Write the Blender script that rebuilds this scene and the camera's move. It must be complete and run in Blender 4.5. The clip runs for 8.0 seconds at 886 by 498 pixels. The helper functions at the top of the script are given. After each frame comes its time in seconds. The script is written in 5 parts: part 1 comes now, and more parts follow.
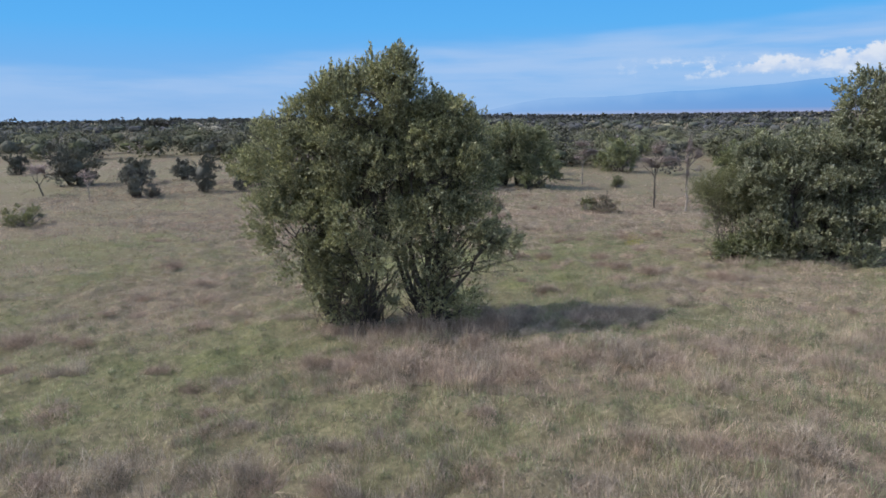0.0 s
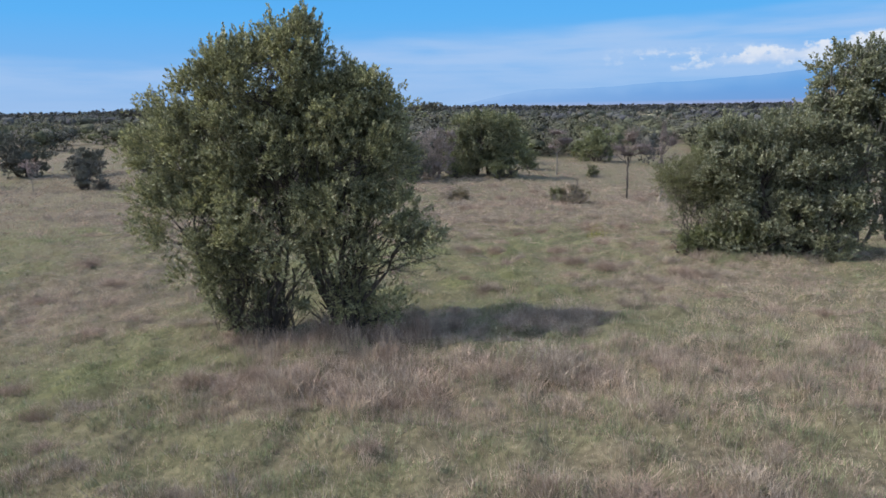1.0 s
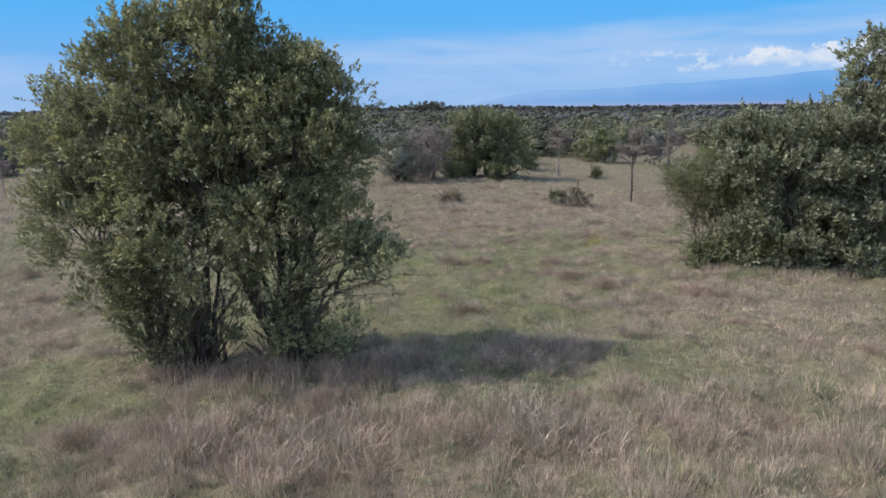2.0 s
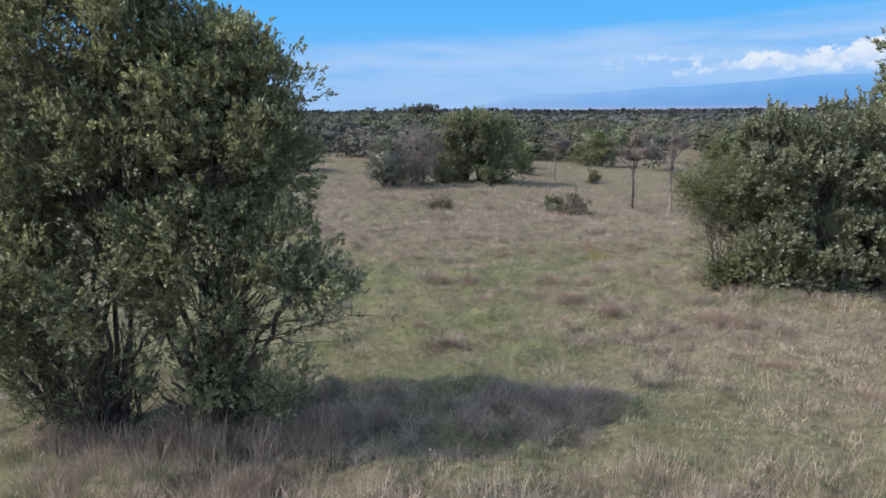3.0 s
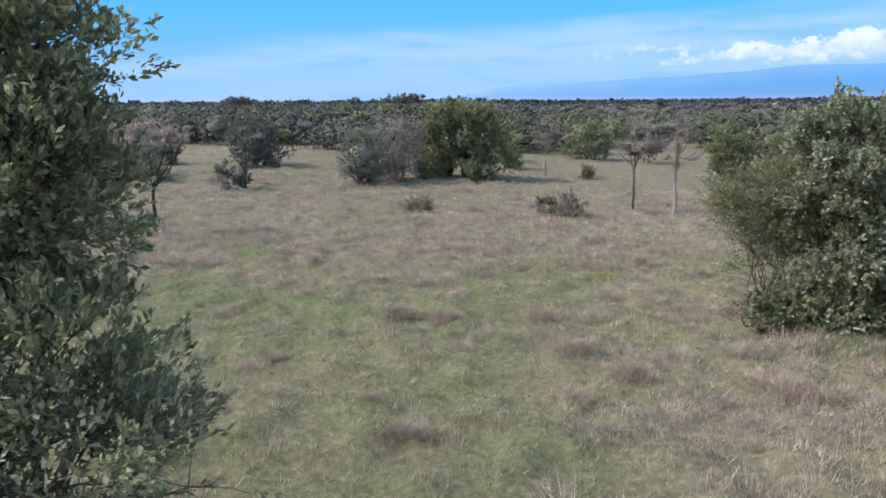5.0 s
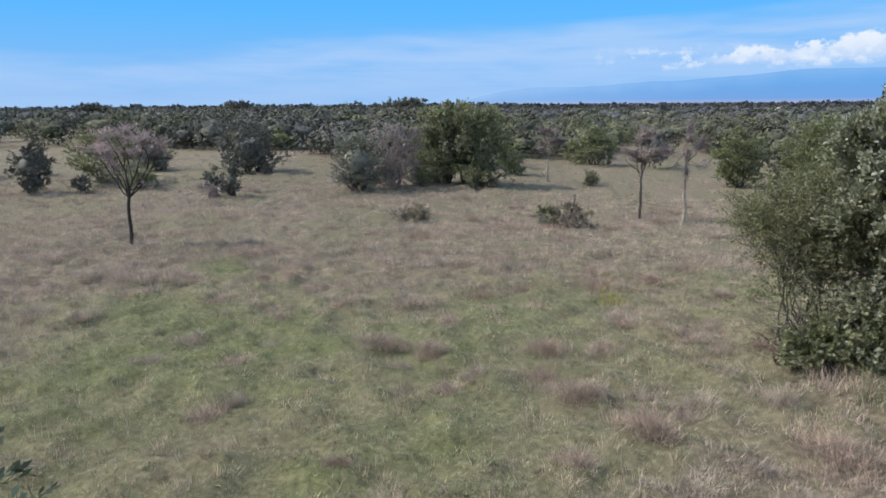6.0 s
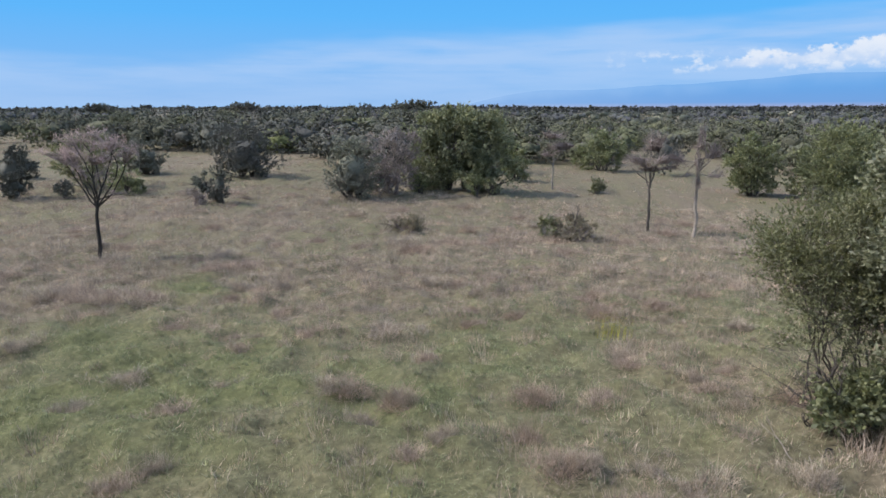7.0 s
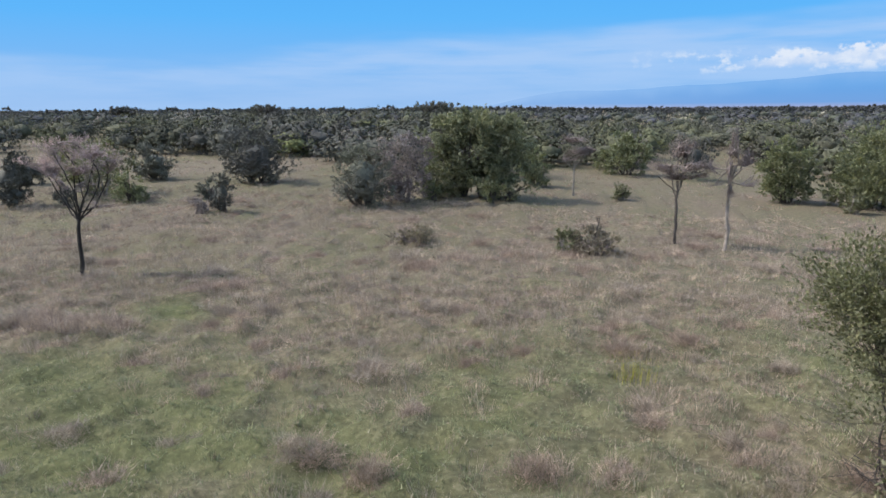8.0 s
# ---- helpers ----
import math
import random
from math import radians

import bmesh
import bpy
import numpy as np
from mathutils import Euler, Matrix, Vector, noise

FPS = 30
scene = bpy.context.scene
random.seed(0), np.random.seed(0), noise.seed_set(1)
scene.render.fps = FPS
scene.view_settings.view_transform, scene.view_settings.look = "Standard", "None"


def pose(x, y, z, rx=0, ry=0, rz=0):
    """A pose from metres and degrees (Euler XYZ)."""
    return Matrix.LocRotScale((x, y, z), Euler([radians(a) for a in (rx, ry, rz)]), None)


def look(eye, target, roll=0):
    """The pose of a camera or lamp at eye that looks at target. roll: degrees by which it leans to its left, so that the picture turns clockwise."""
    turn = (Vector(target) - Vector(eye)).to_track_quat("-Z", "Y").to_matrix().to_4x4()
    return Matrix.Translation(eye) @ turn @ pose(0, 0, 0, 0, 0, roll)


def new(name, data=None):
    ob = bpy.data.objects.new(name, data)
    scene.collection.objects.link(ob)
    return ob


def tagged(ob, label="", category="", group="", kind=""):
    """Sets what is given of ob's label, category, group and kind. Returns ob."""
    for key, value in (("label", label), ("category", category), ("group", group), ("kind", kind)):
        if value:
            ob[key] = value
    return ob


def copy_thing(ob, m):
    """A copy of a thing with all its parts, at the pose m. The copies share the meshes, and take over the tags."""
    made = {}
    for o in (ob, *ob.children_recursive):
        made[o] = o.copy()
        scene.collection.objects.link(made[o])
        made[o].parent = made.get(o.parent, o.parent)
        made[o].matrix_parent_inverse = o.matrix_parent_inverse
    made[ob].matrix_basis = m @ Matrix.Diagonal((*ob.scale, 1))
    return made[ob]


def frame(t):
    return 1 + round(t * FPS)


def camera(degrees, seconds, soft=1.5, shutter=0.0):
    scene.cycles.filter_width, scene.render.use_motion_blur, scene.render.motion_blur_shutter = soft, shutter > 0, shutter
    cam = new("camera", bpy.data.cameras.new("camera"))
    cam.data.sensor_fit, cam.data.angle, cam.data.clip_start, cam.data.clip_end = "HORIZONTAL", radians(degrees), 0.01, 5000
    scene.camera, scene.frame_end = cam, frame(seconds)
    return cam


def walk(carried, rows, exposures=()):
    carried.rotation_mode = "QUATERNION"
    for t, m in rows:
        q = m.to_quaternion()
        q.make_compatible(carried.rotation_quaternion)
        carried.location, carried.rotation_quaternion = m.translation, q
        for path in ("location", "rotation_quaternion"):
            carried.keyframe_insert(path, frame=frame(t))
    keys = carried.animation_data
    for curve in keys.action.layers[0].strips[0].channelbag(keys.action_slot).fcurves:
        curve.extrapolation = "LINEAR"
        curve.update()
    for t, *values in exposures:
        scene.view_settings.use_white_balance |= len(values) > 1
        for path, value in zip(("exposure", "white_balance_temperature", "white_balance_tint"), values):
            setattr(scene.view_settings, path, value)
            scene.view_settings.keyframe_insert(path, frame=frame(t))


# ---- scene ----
cam = camera(66.1, 8.0, soft=1.6)
PATH = [
    (0, (1.824, 0.701, 4.516), (1.54, 2.643, 4.132), -0.8),
    (0.5, (2.346, 1.554, 4.326), (2.106, 3.499, 3.925), -0.8),
    (1, (2.889, 2.72, 4.205), (2.641, 4.662, 3.797), -0.9),
    (1.5, (3.214, 3.89, 4.104), (2.95, 5.83, 3.694), -0.7),
    (3, (3.282, 7.327, 3.857), (3.033, 9.272, 3.459), -0.5),
    (3.5, (3.254, 8.334, 3.884), (3.015, 10.276, 3.473), -0.5),
    (4, (3.239, 9.266, 3.929), (3.013, 11.206, 3.498), -0.4),
    (4.5, (3.254, 10.129, 3.917), (3.032, 12.067, 3.477), -0.3),
    (5, (3.223, 10.901, 3.822), (3.009, 12.843, 3.397), -0.5),
    (6.5, (3.44, 13.263, 3.838), (3.208, 15.206, 3.426), -0.4),
    (7, (3.649, 14.128, 3.898), (3.401, 16.071, 3.49), -0.2),
    (7.5, (3.82, 15.013, 3.955), (3.546, 16.952, 3.549), -0.2),
    (8, (3.896, 15.909, 3.994), (3.58, 17.842, 3.59), -0.4),
]
walk(cam, [(t, look(eye, target, roll)) for t, eye, target, roll in PATH], [(0.0, 1.22, 6500, 10), (1.5, 1.25, 6500, 10), (3.0, 1.34, 6450, 9), (3.5, 1.42, 6400, 8.5), (4.0, 1.52, 6350, 7.5), (4.5, 1.58, 6330, 7), (5.0, 1.56, 6330, 7), (6.5, 1.32, 6470, 9.5), (8.0, 1.32, 6470, 9.5)])

# ---- sky, sun ----
SUN_FROM = Vector((-5.3, -0.6, 5.45)).normalized()   # towards the sun
SUN_ELEV = math.asin(SUN_FROM.z)
SUN_TURN = math.atan2(SUN_FROM.x, SUN_FROM.y)

world = bpy.data.worlds.new("sky")
scene.world = world
world.use_nodes = True
wn = world.node_tree
wn.nodes.clear()
w_out = wn.nodes.new("ShaderNodeOutputWorld")
w_bg = wn.nodes.new("ShaderNodeBackground")
w_sky = wn.nodes.new("ShaderNodeTexSky")
w_sky.sky_type = "NISHITA"
w_sky.sun_disc = False
w_sky.sun_elevation = SUN_ELEV
w_sky.sun_rotation = SUN_TURN
w_sky.altitude = 0
w_sky.air_density, w_sky.dust_density, w_sky.ozone_density = 1.15, 2.0, 1.8
w_bg.inputs["Strength"].default_value = 0.15
wn.links.new(w_sky.outputs[0], w_bg.inputs["Color"])
wn.links.new(w_bg.outputs[0], w_out.inputs["Surface"])

sun_data = bpy.data.lights.new("sun", "SUN")
sun_data.energy, sun_data.angle, sun_data.color = 2.0, radians(0.6), (1.0, 0.97, 0.92)
sun = new("sun", sun_data)
sun.matrix_world = look((-40, -20, 60), Vector((-40, -20, 60)) - SUN_FROM)


# ---- materials ----
def rgb(r, g, b):
    return (r, g, b, 1.0)


def material(name):
    m = bpy.data.materials.new(name)
    m.use_nodes = True
    t = m.node_tree
    t.nodes.clear()
    out = t.nodes.new("ShaderNodeOutputMaterial")
    return m, t, out


def node(t, kind, **values):
    n = t.nodes.new(kind)
    for key, value in values.items():
        n.inputs[key.replace("_", " ")].default_value = value
    return n


def ramp(t, source, stops):
    n = t.nodes.new("ShaderNodeValToRGB")
    e = n.color_ramp.elements
    while len(e) < len(stops):
        e.new(0.5)
    for slot, (at, colour) in zip(e, stops):
        slot.position, slot.color = at, colour
    t.links.new(source, n.inputs["Fac"])
    return n.outputs["Color"]


def mix(t, fac, a, b, blend="MIX"):
    n = t.nodes.new("ShaderNodeMix")
    n.data_type, n.blend_type = "RGBA", blend
    for socket, value in ((n.inputs[0], fac), (n.inputs[6], a), (n.inputs[7], b)):
        if isinstance(value, (int, float, tuple)):
            socket.default_value = value
        else:
            t.links.new(value, socket)
    return n.outputs[2]


def leaf_material(name, stops, rough=0.5, gloss=0.4, through_light=0.38, patch=0.35, grain=1.3, vary=0.0):
    """Foliage: every leaf takes its own tone, whole boughs drift in tone, and light comes through."""
    m, t, out = material(name)
    geo = t.nodes.new("ShaderNodeNewGeometry")
    tex = t.nodes.new("ShaderNodeTexCoord")
    big = node(t, "ShaderNodeTexNoise", Scale=grain, Detail=2.0)
    t.links.new(tex.outputs["Object"], big.inputs["Vector"])
    own = ramp(t, geo.outputs["Random Per Island"], stops)
    bough = ramp(t, big.outputs["Fac"], [(0.3, rgb(0.75, 0.77, 0.8)), (0.7, rgb(1.2, 1.17, 0.95))])
    col = mix(t, patch * 2, own, bough, "MULTIPLY")
    if vary:
        info = t.nodes.new("ShaderNodeObjectInfo")
        plant_tone = ramp(t, info.outputs["Random"], [(0.0, rgb(1 - vary, 1 - vary, 1 - vary * 0.8)), (0.5, rgb(1, 1, 1)), (1.0, rgb(1 + vary, 1 + vary, 1 + vary * 0.5))])
        col = mix(t, 1.0, col, plant_tone, "MULTIPLY")
    bsdf = node(t, "ShaderNodeBsdfPrincipled", Roughness=rough)
    bsdf.inputs["Specular IOR Level"].default_value = gloss
    t.links.new(col, bsdf.inputs["Base Color"])
    tr = t.nodes.new("ShaderNodeBsdfTranslucent")
    t.links.new(mix(t, 1.0, col, rgb(1.0, 1.06, 0.75), "MULTIPLY"), tr.inputs["Color"])
    mx = t.nodes.new("ShaderNodeMixShader")
    mx.inputs[0].default_value = through_light
    t.links.new(bsdf.outputs[0], mx.inputs[1])
    t.links.new(tr.outputs[0], mx.inputs[2])
    t.links.new(mx.outputs[0], out.inputs["Surface"])
    return m


def far_leaf(name, dark, light, grain=1.6, vary=0.0):
    """Dense foliage of far crowns: leaf clumps in drifting tones, drifting from plant to plant."""
    m, t, out = material(name)
    geo = t.nodes.new("ShaderNodeNewGeometry")
    tex = t.nodes.new("ShaderNodeTexCoord")
    fine = node(t, "ShaderNodeTexNoise", Scale=grain * 3.0, Detail=4.0, Roughness=0.65)
    broad = node(t, "ShaderNodeTexNoise", Scale=0.14, Detail=2.0)
    for n in (fine, broad):
        t.links.new(geo.outputs["Position"], n.inputs["Vector"])
    col = ramp(t, fine.outputs["Fac"], [(0.3, dark), (0.7, light)])
    col = mix(t, 1.0, col, ramp(t, geo.outputs["Random Per Island"], [(0.0, rgb(0.93, 0.93, 0.95)), (1.0, rgb(1.07, 1.07, 1.04))]), "MULTIPLY")
    col = mix(t, 1.0, col, ramp(t, broad.outputs["Fac"], [(0.35, rgb(0.87, 0.84, 0.92)), (0.65, rgb(1.15, 1.15, 1.0))]), "MULTIPLY")
    if vary:
        info = t.nodes.new("ShaderNodeObjectInfo")
        col = mix(t, 1.0, col, ramp(t, info.outputs["Random"], [(0.0, rgb(1 - vary, 1 - vary, 1 - vary)), (1.0, rgb(1 + vary, 1 + vary, 1 + vary * 0.7))]), "MULTIPLY")
    bsdf = node(t, "ShaderNodeBsdfPrincipled", Roughness=0.85)
    bsdf.inputs["Specular IOR Level"].default_value = 0.05
    t.links.new(col, bsdf.inputs["Base Color"])
    t.links.new(bsdf.outputs[0], out.inputs["Surface"])
    return m


def bark_material(name, dark, light, scale=14.0):
    m, t, out = material(name)
    tex = t.nodes.new("ShaderNodeTexCoord")
    mp = t.nodes.new("ShaderNodeMapping")
    mp.inputs["Scale"].default_value = (1, 1, 0.25)
    t.links.new(tex.outputs["Object"], mp.inputs["Vector"])
    n1 = node(t, "ShaderNodeTexNoise", Scale=scale, Detail=5.0)
    n2 = node(t, "ShaderNodeTexNoise", Scale=1.7, Detail=2.0)
    t.links.new(mp.outputs[0], n1.inputs["Vector"])
    t.links.new(tex.outputs["Object"], n2.inputs["Vector"])
    col = ramp(t, n1.outputs["Fac"], [(0.3, dark), (0.7, light)])
    col = mix(t, 0.6, col, ramp(t, n2.outputs["Fac"], [(0.35, rgb(0.7, 0.7, 0.72)), (0.65, rgb(1.15, 1.1, 1.0))]), "MULTIPLY")
    bsdf = node(t, "ShaderNodeBsdfPrincipled", Roughness=0.9)
    bsdf.inputs["Specular IOR Level"].default_value = 0.2
    t.links.new(col, bsdf.inputs["Base Color"])
    bump = node(t, "ShaderNodeBump", Strength=0.6, Distance=0.02)
    t.links.new(n1.outputs["Fac"], bump.inputs["Height"])
    t.links.new(bump.outputs[0], bsdf.inputs["Normal"])
    t.links.new(bsdf.outputs[0], out.inputs["Surface"])
    return m


def grass_material(name, stops, patches, through_light=0.22):
    m, t, out = material(name)
    geo = t.nodes.new("ShaderNodeNewGeometry")
    tex = t.nodes.new("ShaderNodeTexCoord")
    big = node(t, "ShaderNodeTexNoise", Scale=0.45, Detail=3.0)
    t.links.new(tex.outputs["Object"], big.inputs["Vector"])
    small = node(t, "ShaderNodeTexNoise", Scale=2.3, Detail=3.0)
    t.links.new(tex.outputs["Object"], small.inputs["Vector"])
    col = mix(t, 0.8, ramp(t, geo.outputs["Random Per Island"], stops), ramp(t, big.outputs["Fac"], patches), "MULTIPLY")
    col = mix(t, 1.0, col, ramp(t, small.outputs["Fac"], [(0.32, rgb(0.68, 0.68, 0.7)), (0.5, rgb(1.0, 1.0, 1.0)), (0.68, rgb(1.3, 1.28, 1.22))]), "MULTIPLY")
    bsdf = node(t, "ShaderNodeBsdfPrincipled", Roughness=0.75)
    bsdf.inputs["Specular IOR Level"].default_value = 0.2
    t.links.new(col, bsdf.inputs["Base Color"])
    tr = t.nodes.new("ShaderNodeBsdfTranslucent")
    t.links.new(col, tr.inputs["Color"])
    mx = t.nodes.new("ShaderNodeMixShader")
    mx.inputs[0].default_value = through_light
    t.links.new(bsdf.outputs[0], mx.inputs[1])
    t.links.new(tr.outputs[0], mx.inputs[2])
    t.links.new(mx.outputs[0], out.inputs["Surface"])
    return m


LEAF_BROAD = leaf_material("broad_olive_green_leaf", [(0.0, rgb(0.110, 0.109, 0.074)), (0.45, rgb(0.185, 0.182, 0.118)), (0.85, rgb(0.262, 0.256, 0.163)), (1.0, rgb(0.42, 0.405, 0.29))], rough=0.6, gloss=0.1, through_light=0.3)
LEAF_THICKET = leaf_material("grey_green_leaf", [(0.0, rgb(0.110, 0.111, 0.080)), (0.5, rgb(0.174, 0.178, 0.128)), (0.85, rgb(0.239, 0.240, 0.180)), (1.0, rgb(0.334, 0.334, 0.271))], rough=0.5, gloss=0.3, through_light=0.4)
LEAF_FINE = leaf_material("fine_olive_leaf", [(0.0, rgb(0.078, 0.078, 0.044)), (0.6, rgb(0.120, 0.121, 0.067)), (1.0, rgb(0.186, 0.182, 0.106))])
LEAF_FRESH = leaf_material("fresh_green_leaf", [(0.0, rgb(0.094, 0.101, 0.056)), (0.6, rgb(0.148, 0.156, 0.085)), (1.0, rgb(0.229, 0.231, 0.134))])
# dark leaf, its colour greyed and lifted to include haze
LEAF_DARK = far_leaf("dark_green_leaf", rgb(0.082, 0.082, 0.077), rgb(0.130, 0.127, 0.114), vary=0.22)
# blue-grey of these far leaves is distance haze put into the colour
LEAF_DUSKY = far_leaf("dark_leaf_haze_tint", rgb(0.053, 0.055, 0.062), rgb(0.080, 0.082, 0.085), grain=0.8)
LEAF_GREY = leaf_material("grey_thorn_leaf", [(0.0, rgb(0.215, 0.151, 0.177)), (0.6, rgb(0.334, 0.243, 0.285)), (1.0, rgb(0.453, 0.335, 0.391))])
LEAF_FAR = far_leaf("woodland_leaf", rgb(0.057, 0.060, 0.044), rgb(0.102, 0.104, 0.071), vary=0.22)
# olive leaf greyed in its colour to stand in for haze
LEAF_HAZY = far_leaf("olive_leaf_haze_tint", rgb(0.048, 0.053, 0.045), rgb(0.078, 0.083, 0.066), grain=0.8)
LEAF_SPRING = far_leaf("bright_woodland_leaf", rgb(0.068, 0.076, 0.040), rgb(0.120, 0.125, 0.066), vary=0.2)
# dim leaf with the haze over the woods mixed into its grey
LEAF_SHRUB = far_leaf("dim_woodland_leaf", rgb(0.060, 0.061, 0.058), rgb(0.100, 0.100, 0.088), vary=0.22)
LEAF_STRAW = far_leaf("straw_dry_leaf", rgb(0.16, 0.15, 0.12), rgb(0.24, 0.225, 0.18), grain=0.8)
# horizon leaves carry the haze as a painted blue tint
LEAF_LINE = leaf_material("skyline_leaf_haze_tint", [(0.0, rgb(0.062, 0.064, 0.075)), (1.0, rgb(0.088, 0.09, 0.102))], rough=0.9, gloss=0.02)
LEAF_BROWN = leaf_material("brown_dead_twig", [(0.0, rgb(0.12, 0.10, 0.085)), (0.6, rgb(0.19, 0.16, 0.135)), (1.0, rgb(0.28, 0.235, 0.20))], rough=0.9, gloss=0.1)
LEAF_BARE = leaf_material("bare_thorn_wood", [(0.0, rgb(0.148, 0.124, 0.135)), (0.6, rgb(0.224, 0.188, 0.207)), (1.0, rgb(0.308, 0.262, 0.288))], rough=0.9, gloss=0.1)
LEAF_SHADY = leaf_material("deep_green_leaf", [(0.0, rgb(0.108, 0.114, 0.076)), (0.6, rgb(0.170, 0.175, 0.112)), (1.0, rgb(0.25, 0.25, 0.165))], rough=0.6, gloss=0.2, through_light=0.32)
BARK_DARK = bark_material("dark_bark", rgb(0.035, 0.03, 0.028), rgb(0.10, 0.085, 0.075))
BARK_BLACK = bark_material("blackish_bark", rgb(0.014, 0.012, 0.011), rgb(0.045, 0.038, 0.034))
BARK_GREY = bark_material("grey_bark", rgb(0.10, 0.09, 0.08), rgb(0.26, 0.235, 0.21))
BARK_MAUVE = bark_material("mauve_grey_twig", rgb(0.13, 0.105, 0.10), rgb(0.28, 0.23, 0.22))
BARK_PALE = bark_material("weathered_pale_wood", rgb(0.15, 0.125, 0.105), rgb(0.33, 0.28, 0.24))
LEAF_ASH = leaf_material("ash_brown_thorn_twig", [(0.0, rgb(0.13, 0.102, 0.105)), (0.6, rgb(0.205, 0.165, 0.170)), (1.0, rgb(0.30, 0.245, 0.25))], rough=0.9, gloss=0.1)
DRY_GRASS = grass_material("dry_grass", [(0.0, rgb(0.205, 0.166, 0.132)), (0.5, rgb(0.322, 0.267, 0.218)), (1.0, rgb(0.44, 0.374, 0.31))], [(0.3, rgb(0.856, 0.770, 0.766)), (0.7, rgb(1.229, 1.156, 1.047))])
TAN_GRASS = grass_material("tan_tussock_grass", [(0.0, rgb(0.180, 0.141, 0.112)), (0.5, rgb(0.283, 0.227, 0.187)), (1.0, rgb(0.395, 0.326, 0.273))], [(0.3, rgb(0.718, 0.634, 0.616)), (0.7, rgb(1.032, 0.950, 0.836))])
GREEN_GRASS = grass_material("green_grass", [(0.0, rgb(0.110, 0.124, 0.064)), (0.5, rgb(0.192, 0.208, 0.108)), (0.88, rgb(0.262, 0.270, 0.155)), (1.0, rgb(0.36, 0.325, 0.235))], [(0.3, rgb(0.836, 0.901, 0.934)), (0.7, rgb(1.211, 1.168, 1.171))])
BROWN_GRASS = grass_material("brown_sedge", [(0.0, rgb(0.156, 0.120, 0.096)), (0.5, rgb(0.282, 0.222, 0.180)), (1.0, rgb(0.444, 0.372, 0.300))], [(0.3, rgb(0.960, 0.900, 0.900)), (0.7, rgb(1.320, 1.260, 1.200))])
MAUVE_GRASS = grass_material("mauve_dead_stems", [(0.0, rgb(0.140, 0.114, 0.092)), (0.5, rgb(0.250, 0.210, 0.168)), (1.0, rgb(0.38, 0.33, 0.27))], [(0.3, rgb(0.878, 0.835, 0.853)), (0.7, rgb(1.136, 1.107, 1.045))])
YELLOW_WEED = grass_material("yellow_weed", [(0.0, rgb(0.16, 0.17, 0.03)), (1.0, rgb(0.40, 0.36, 0.06))], [(0.3, rgb(0.9, 0.9, 0.9)), (0.7, rgb(1.1, 1.1, 1.0))])


def ground_material():
    m, t, out = material("savanna_soil_and_turf")
    tex = t.nodes.new("ShaderNodeTexCoord")
    dry = t.nodes.new("ShaderNodeAttribute")
    dry.attribute_name = "dryness"
    fine = node(t, "ShaderNodeTexNoise", Scale=9.0, Detail=6.0, Roughness=0.7)
    mid = node(t, "ShaderNodeTexNoise", Scale=1.1, Detail=4.0)
    for n in (fine, mid):
        t.links.new(tex.outputs["Object"], n.inputs["Vector"])
    green = ramp(t, fine.outputs["Fac"], [(0.3, rgb(0.045, 0.045, 0.022)), (0.55, rgb(0.095, 0.098, 0.044)), (0.75, rgb(0.165, 0.155, 0.085))])
    tan = ramp(t, fine.outputs["Fac"], [(0.3, rgb(0.065, 0.05, 0.036)), (0.55, rgb(0.14, 0.11, 0.08)), (0.75, rgb(0.23, 0.19, 0.14))])
    wob = t.nodes.new("ShaderNodeMath")
    wob.operation = "MULTIPLY_ADD"
    wob.inputs[1].default_value, wob.inputs[2].default_value = 0.8, -0.4
    t.links.new(mid.outputs["Fac"], wob.inputs[0])
    add = t.nodes.new("ShaderNodeMath")
    add.operation, add.use_clamp = "ADD", True
    t.links.new(dry.outputs["Fac"], add.inputs[0])
    t.links.new(wob.outputs[0], add.inputs[1])
    col = mix(t, add.outputs[0], green, tan)
    bsdf = node(t, "ShaderNodeBsdfPrincipled", Roughness=0.95)
    bsdf.inputs["Specular IOR Level"].default_value = 0.1
    t.links.new(col, bsdf.inputs["Base Color"])
    bump = node(t, "ShaderNodeBump", Strength=0.8, Distance=0.06)
    t.links.new(fine.outputs["Fac"], bump.inputs["Height"])
    t.links.new(bump.outputs[0], bsdf.inputs["Normal"])
    t.links.new(bsdf.outputs[0], out.inputs["Surface"])
    return m


# ---- mesh helpers ----
def mesh_object(name, verts, faces, mat, parent=None, label="", smooth=False):
    """One mesh object from arrays: verts (n, 3), faces (m, 3) or (m, 4)."""
    verts, faces = np.asarray(verts, np.float32), np.asarray(faces, np.int32)
    me = bpy.data.meshes.new(name)
    k = faces.shape[1]
    me.vertices.add(len(verts))
    me.vertices.foreach_set("co", verts.ravel())
    me.loops.add(faces.size)
    me.loops.foreach_set("vertex_index", faces.ravel())
    me.polygons.add(len(faces))
    me.polygons.foreach_set("loop_start", np.arange(len(faces), dtype=np.int32) * k)
    me.update(calc_edges=True)
    if smooth:
        me.polygons.foreach_set("use_smooth", np.ones(len(faces), bool))
    me.materials.append(mat)
    ob = new(name, me)
    if parent:
        ob.parent = parent
    if label:
        ob["label"] = label
    return ob


def unit(a):
    return a / np.maximum(np.linalg.norm(a, axis=-1, keepdims=True), 1e-6)


def smoothstep(t):
    t = np.clip(t, 0, 1)
    return t * t * (3 - 2 * t)


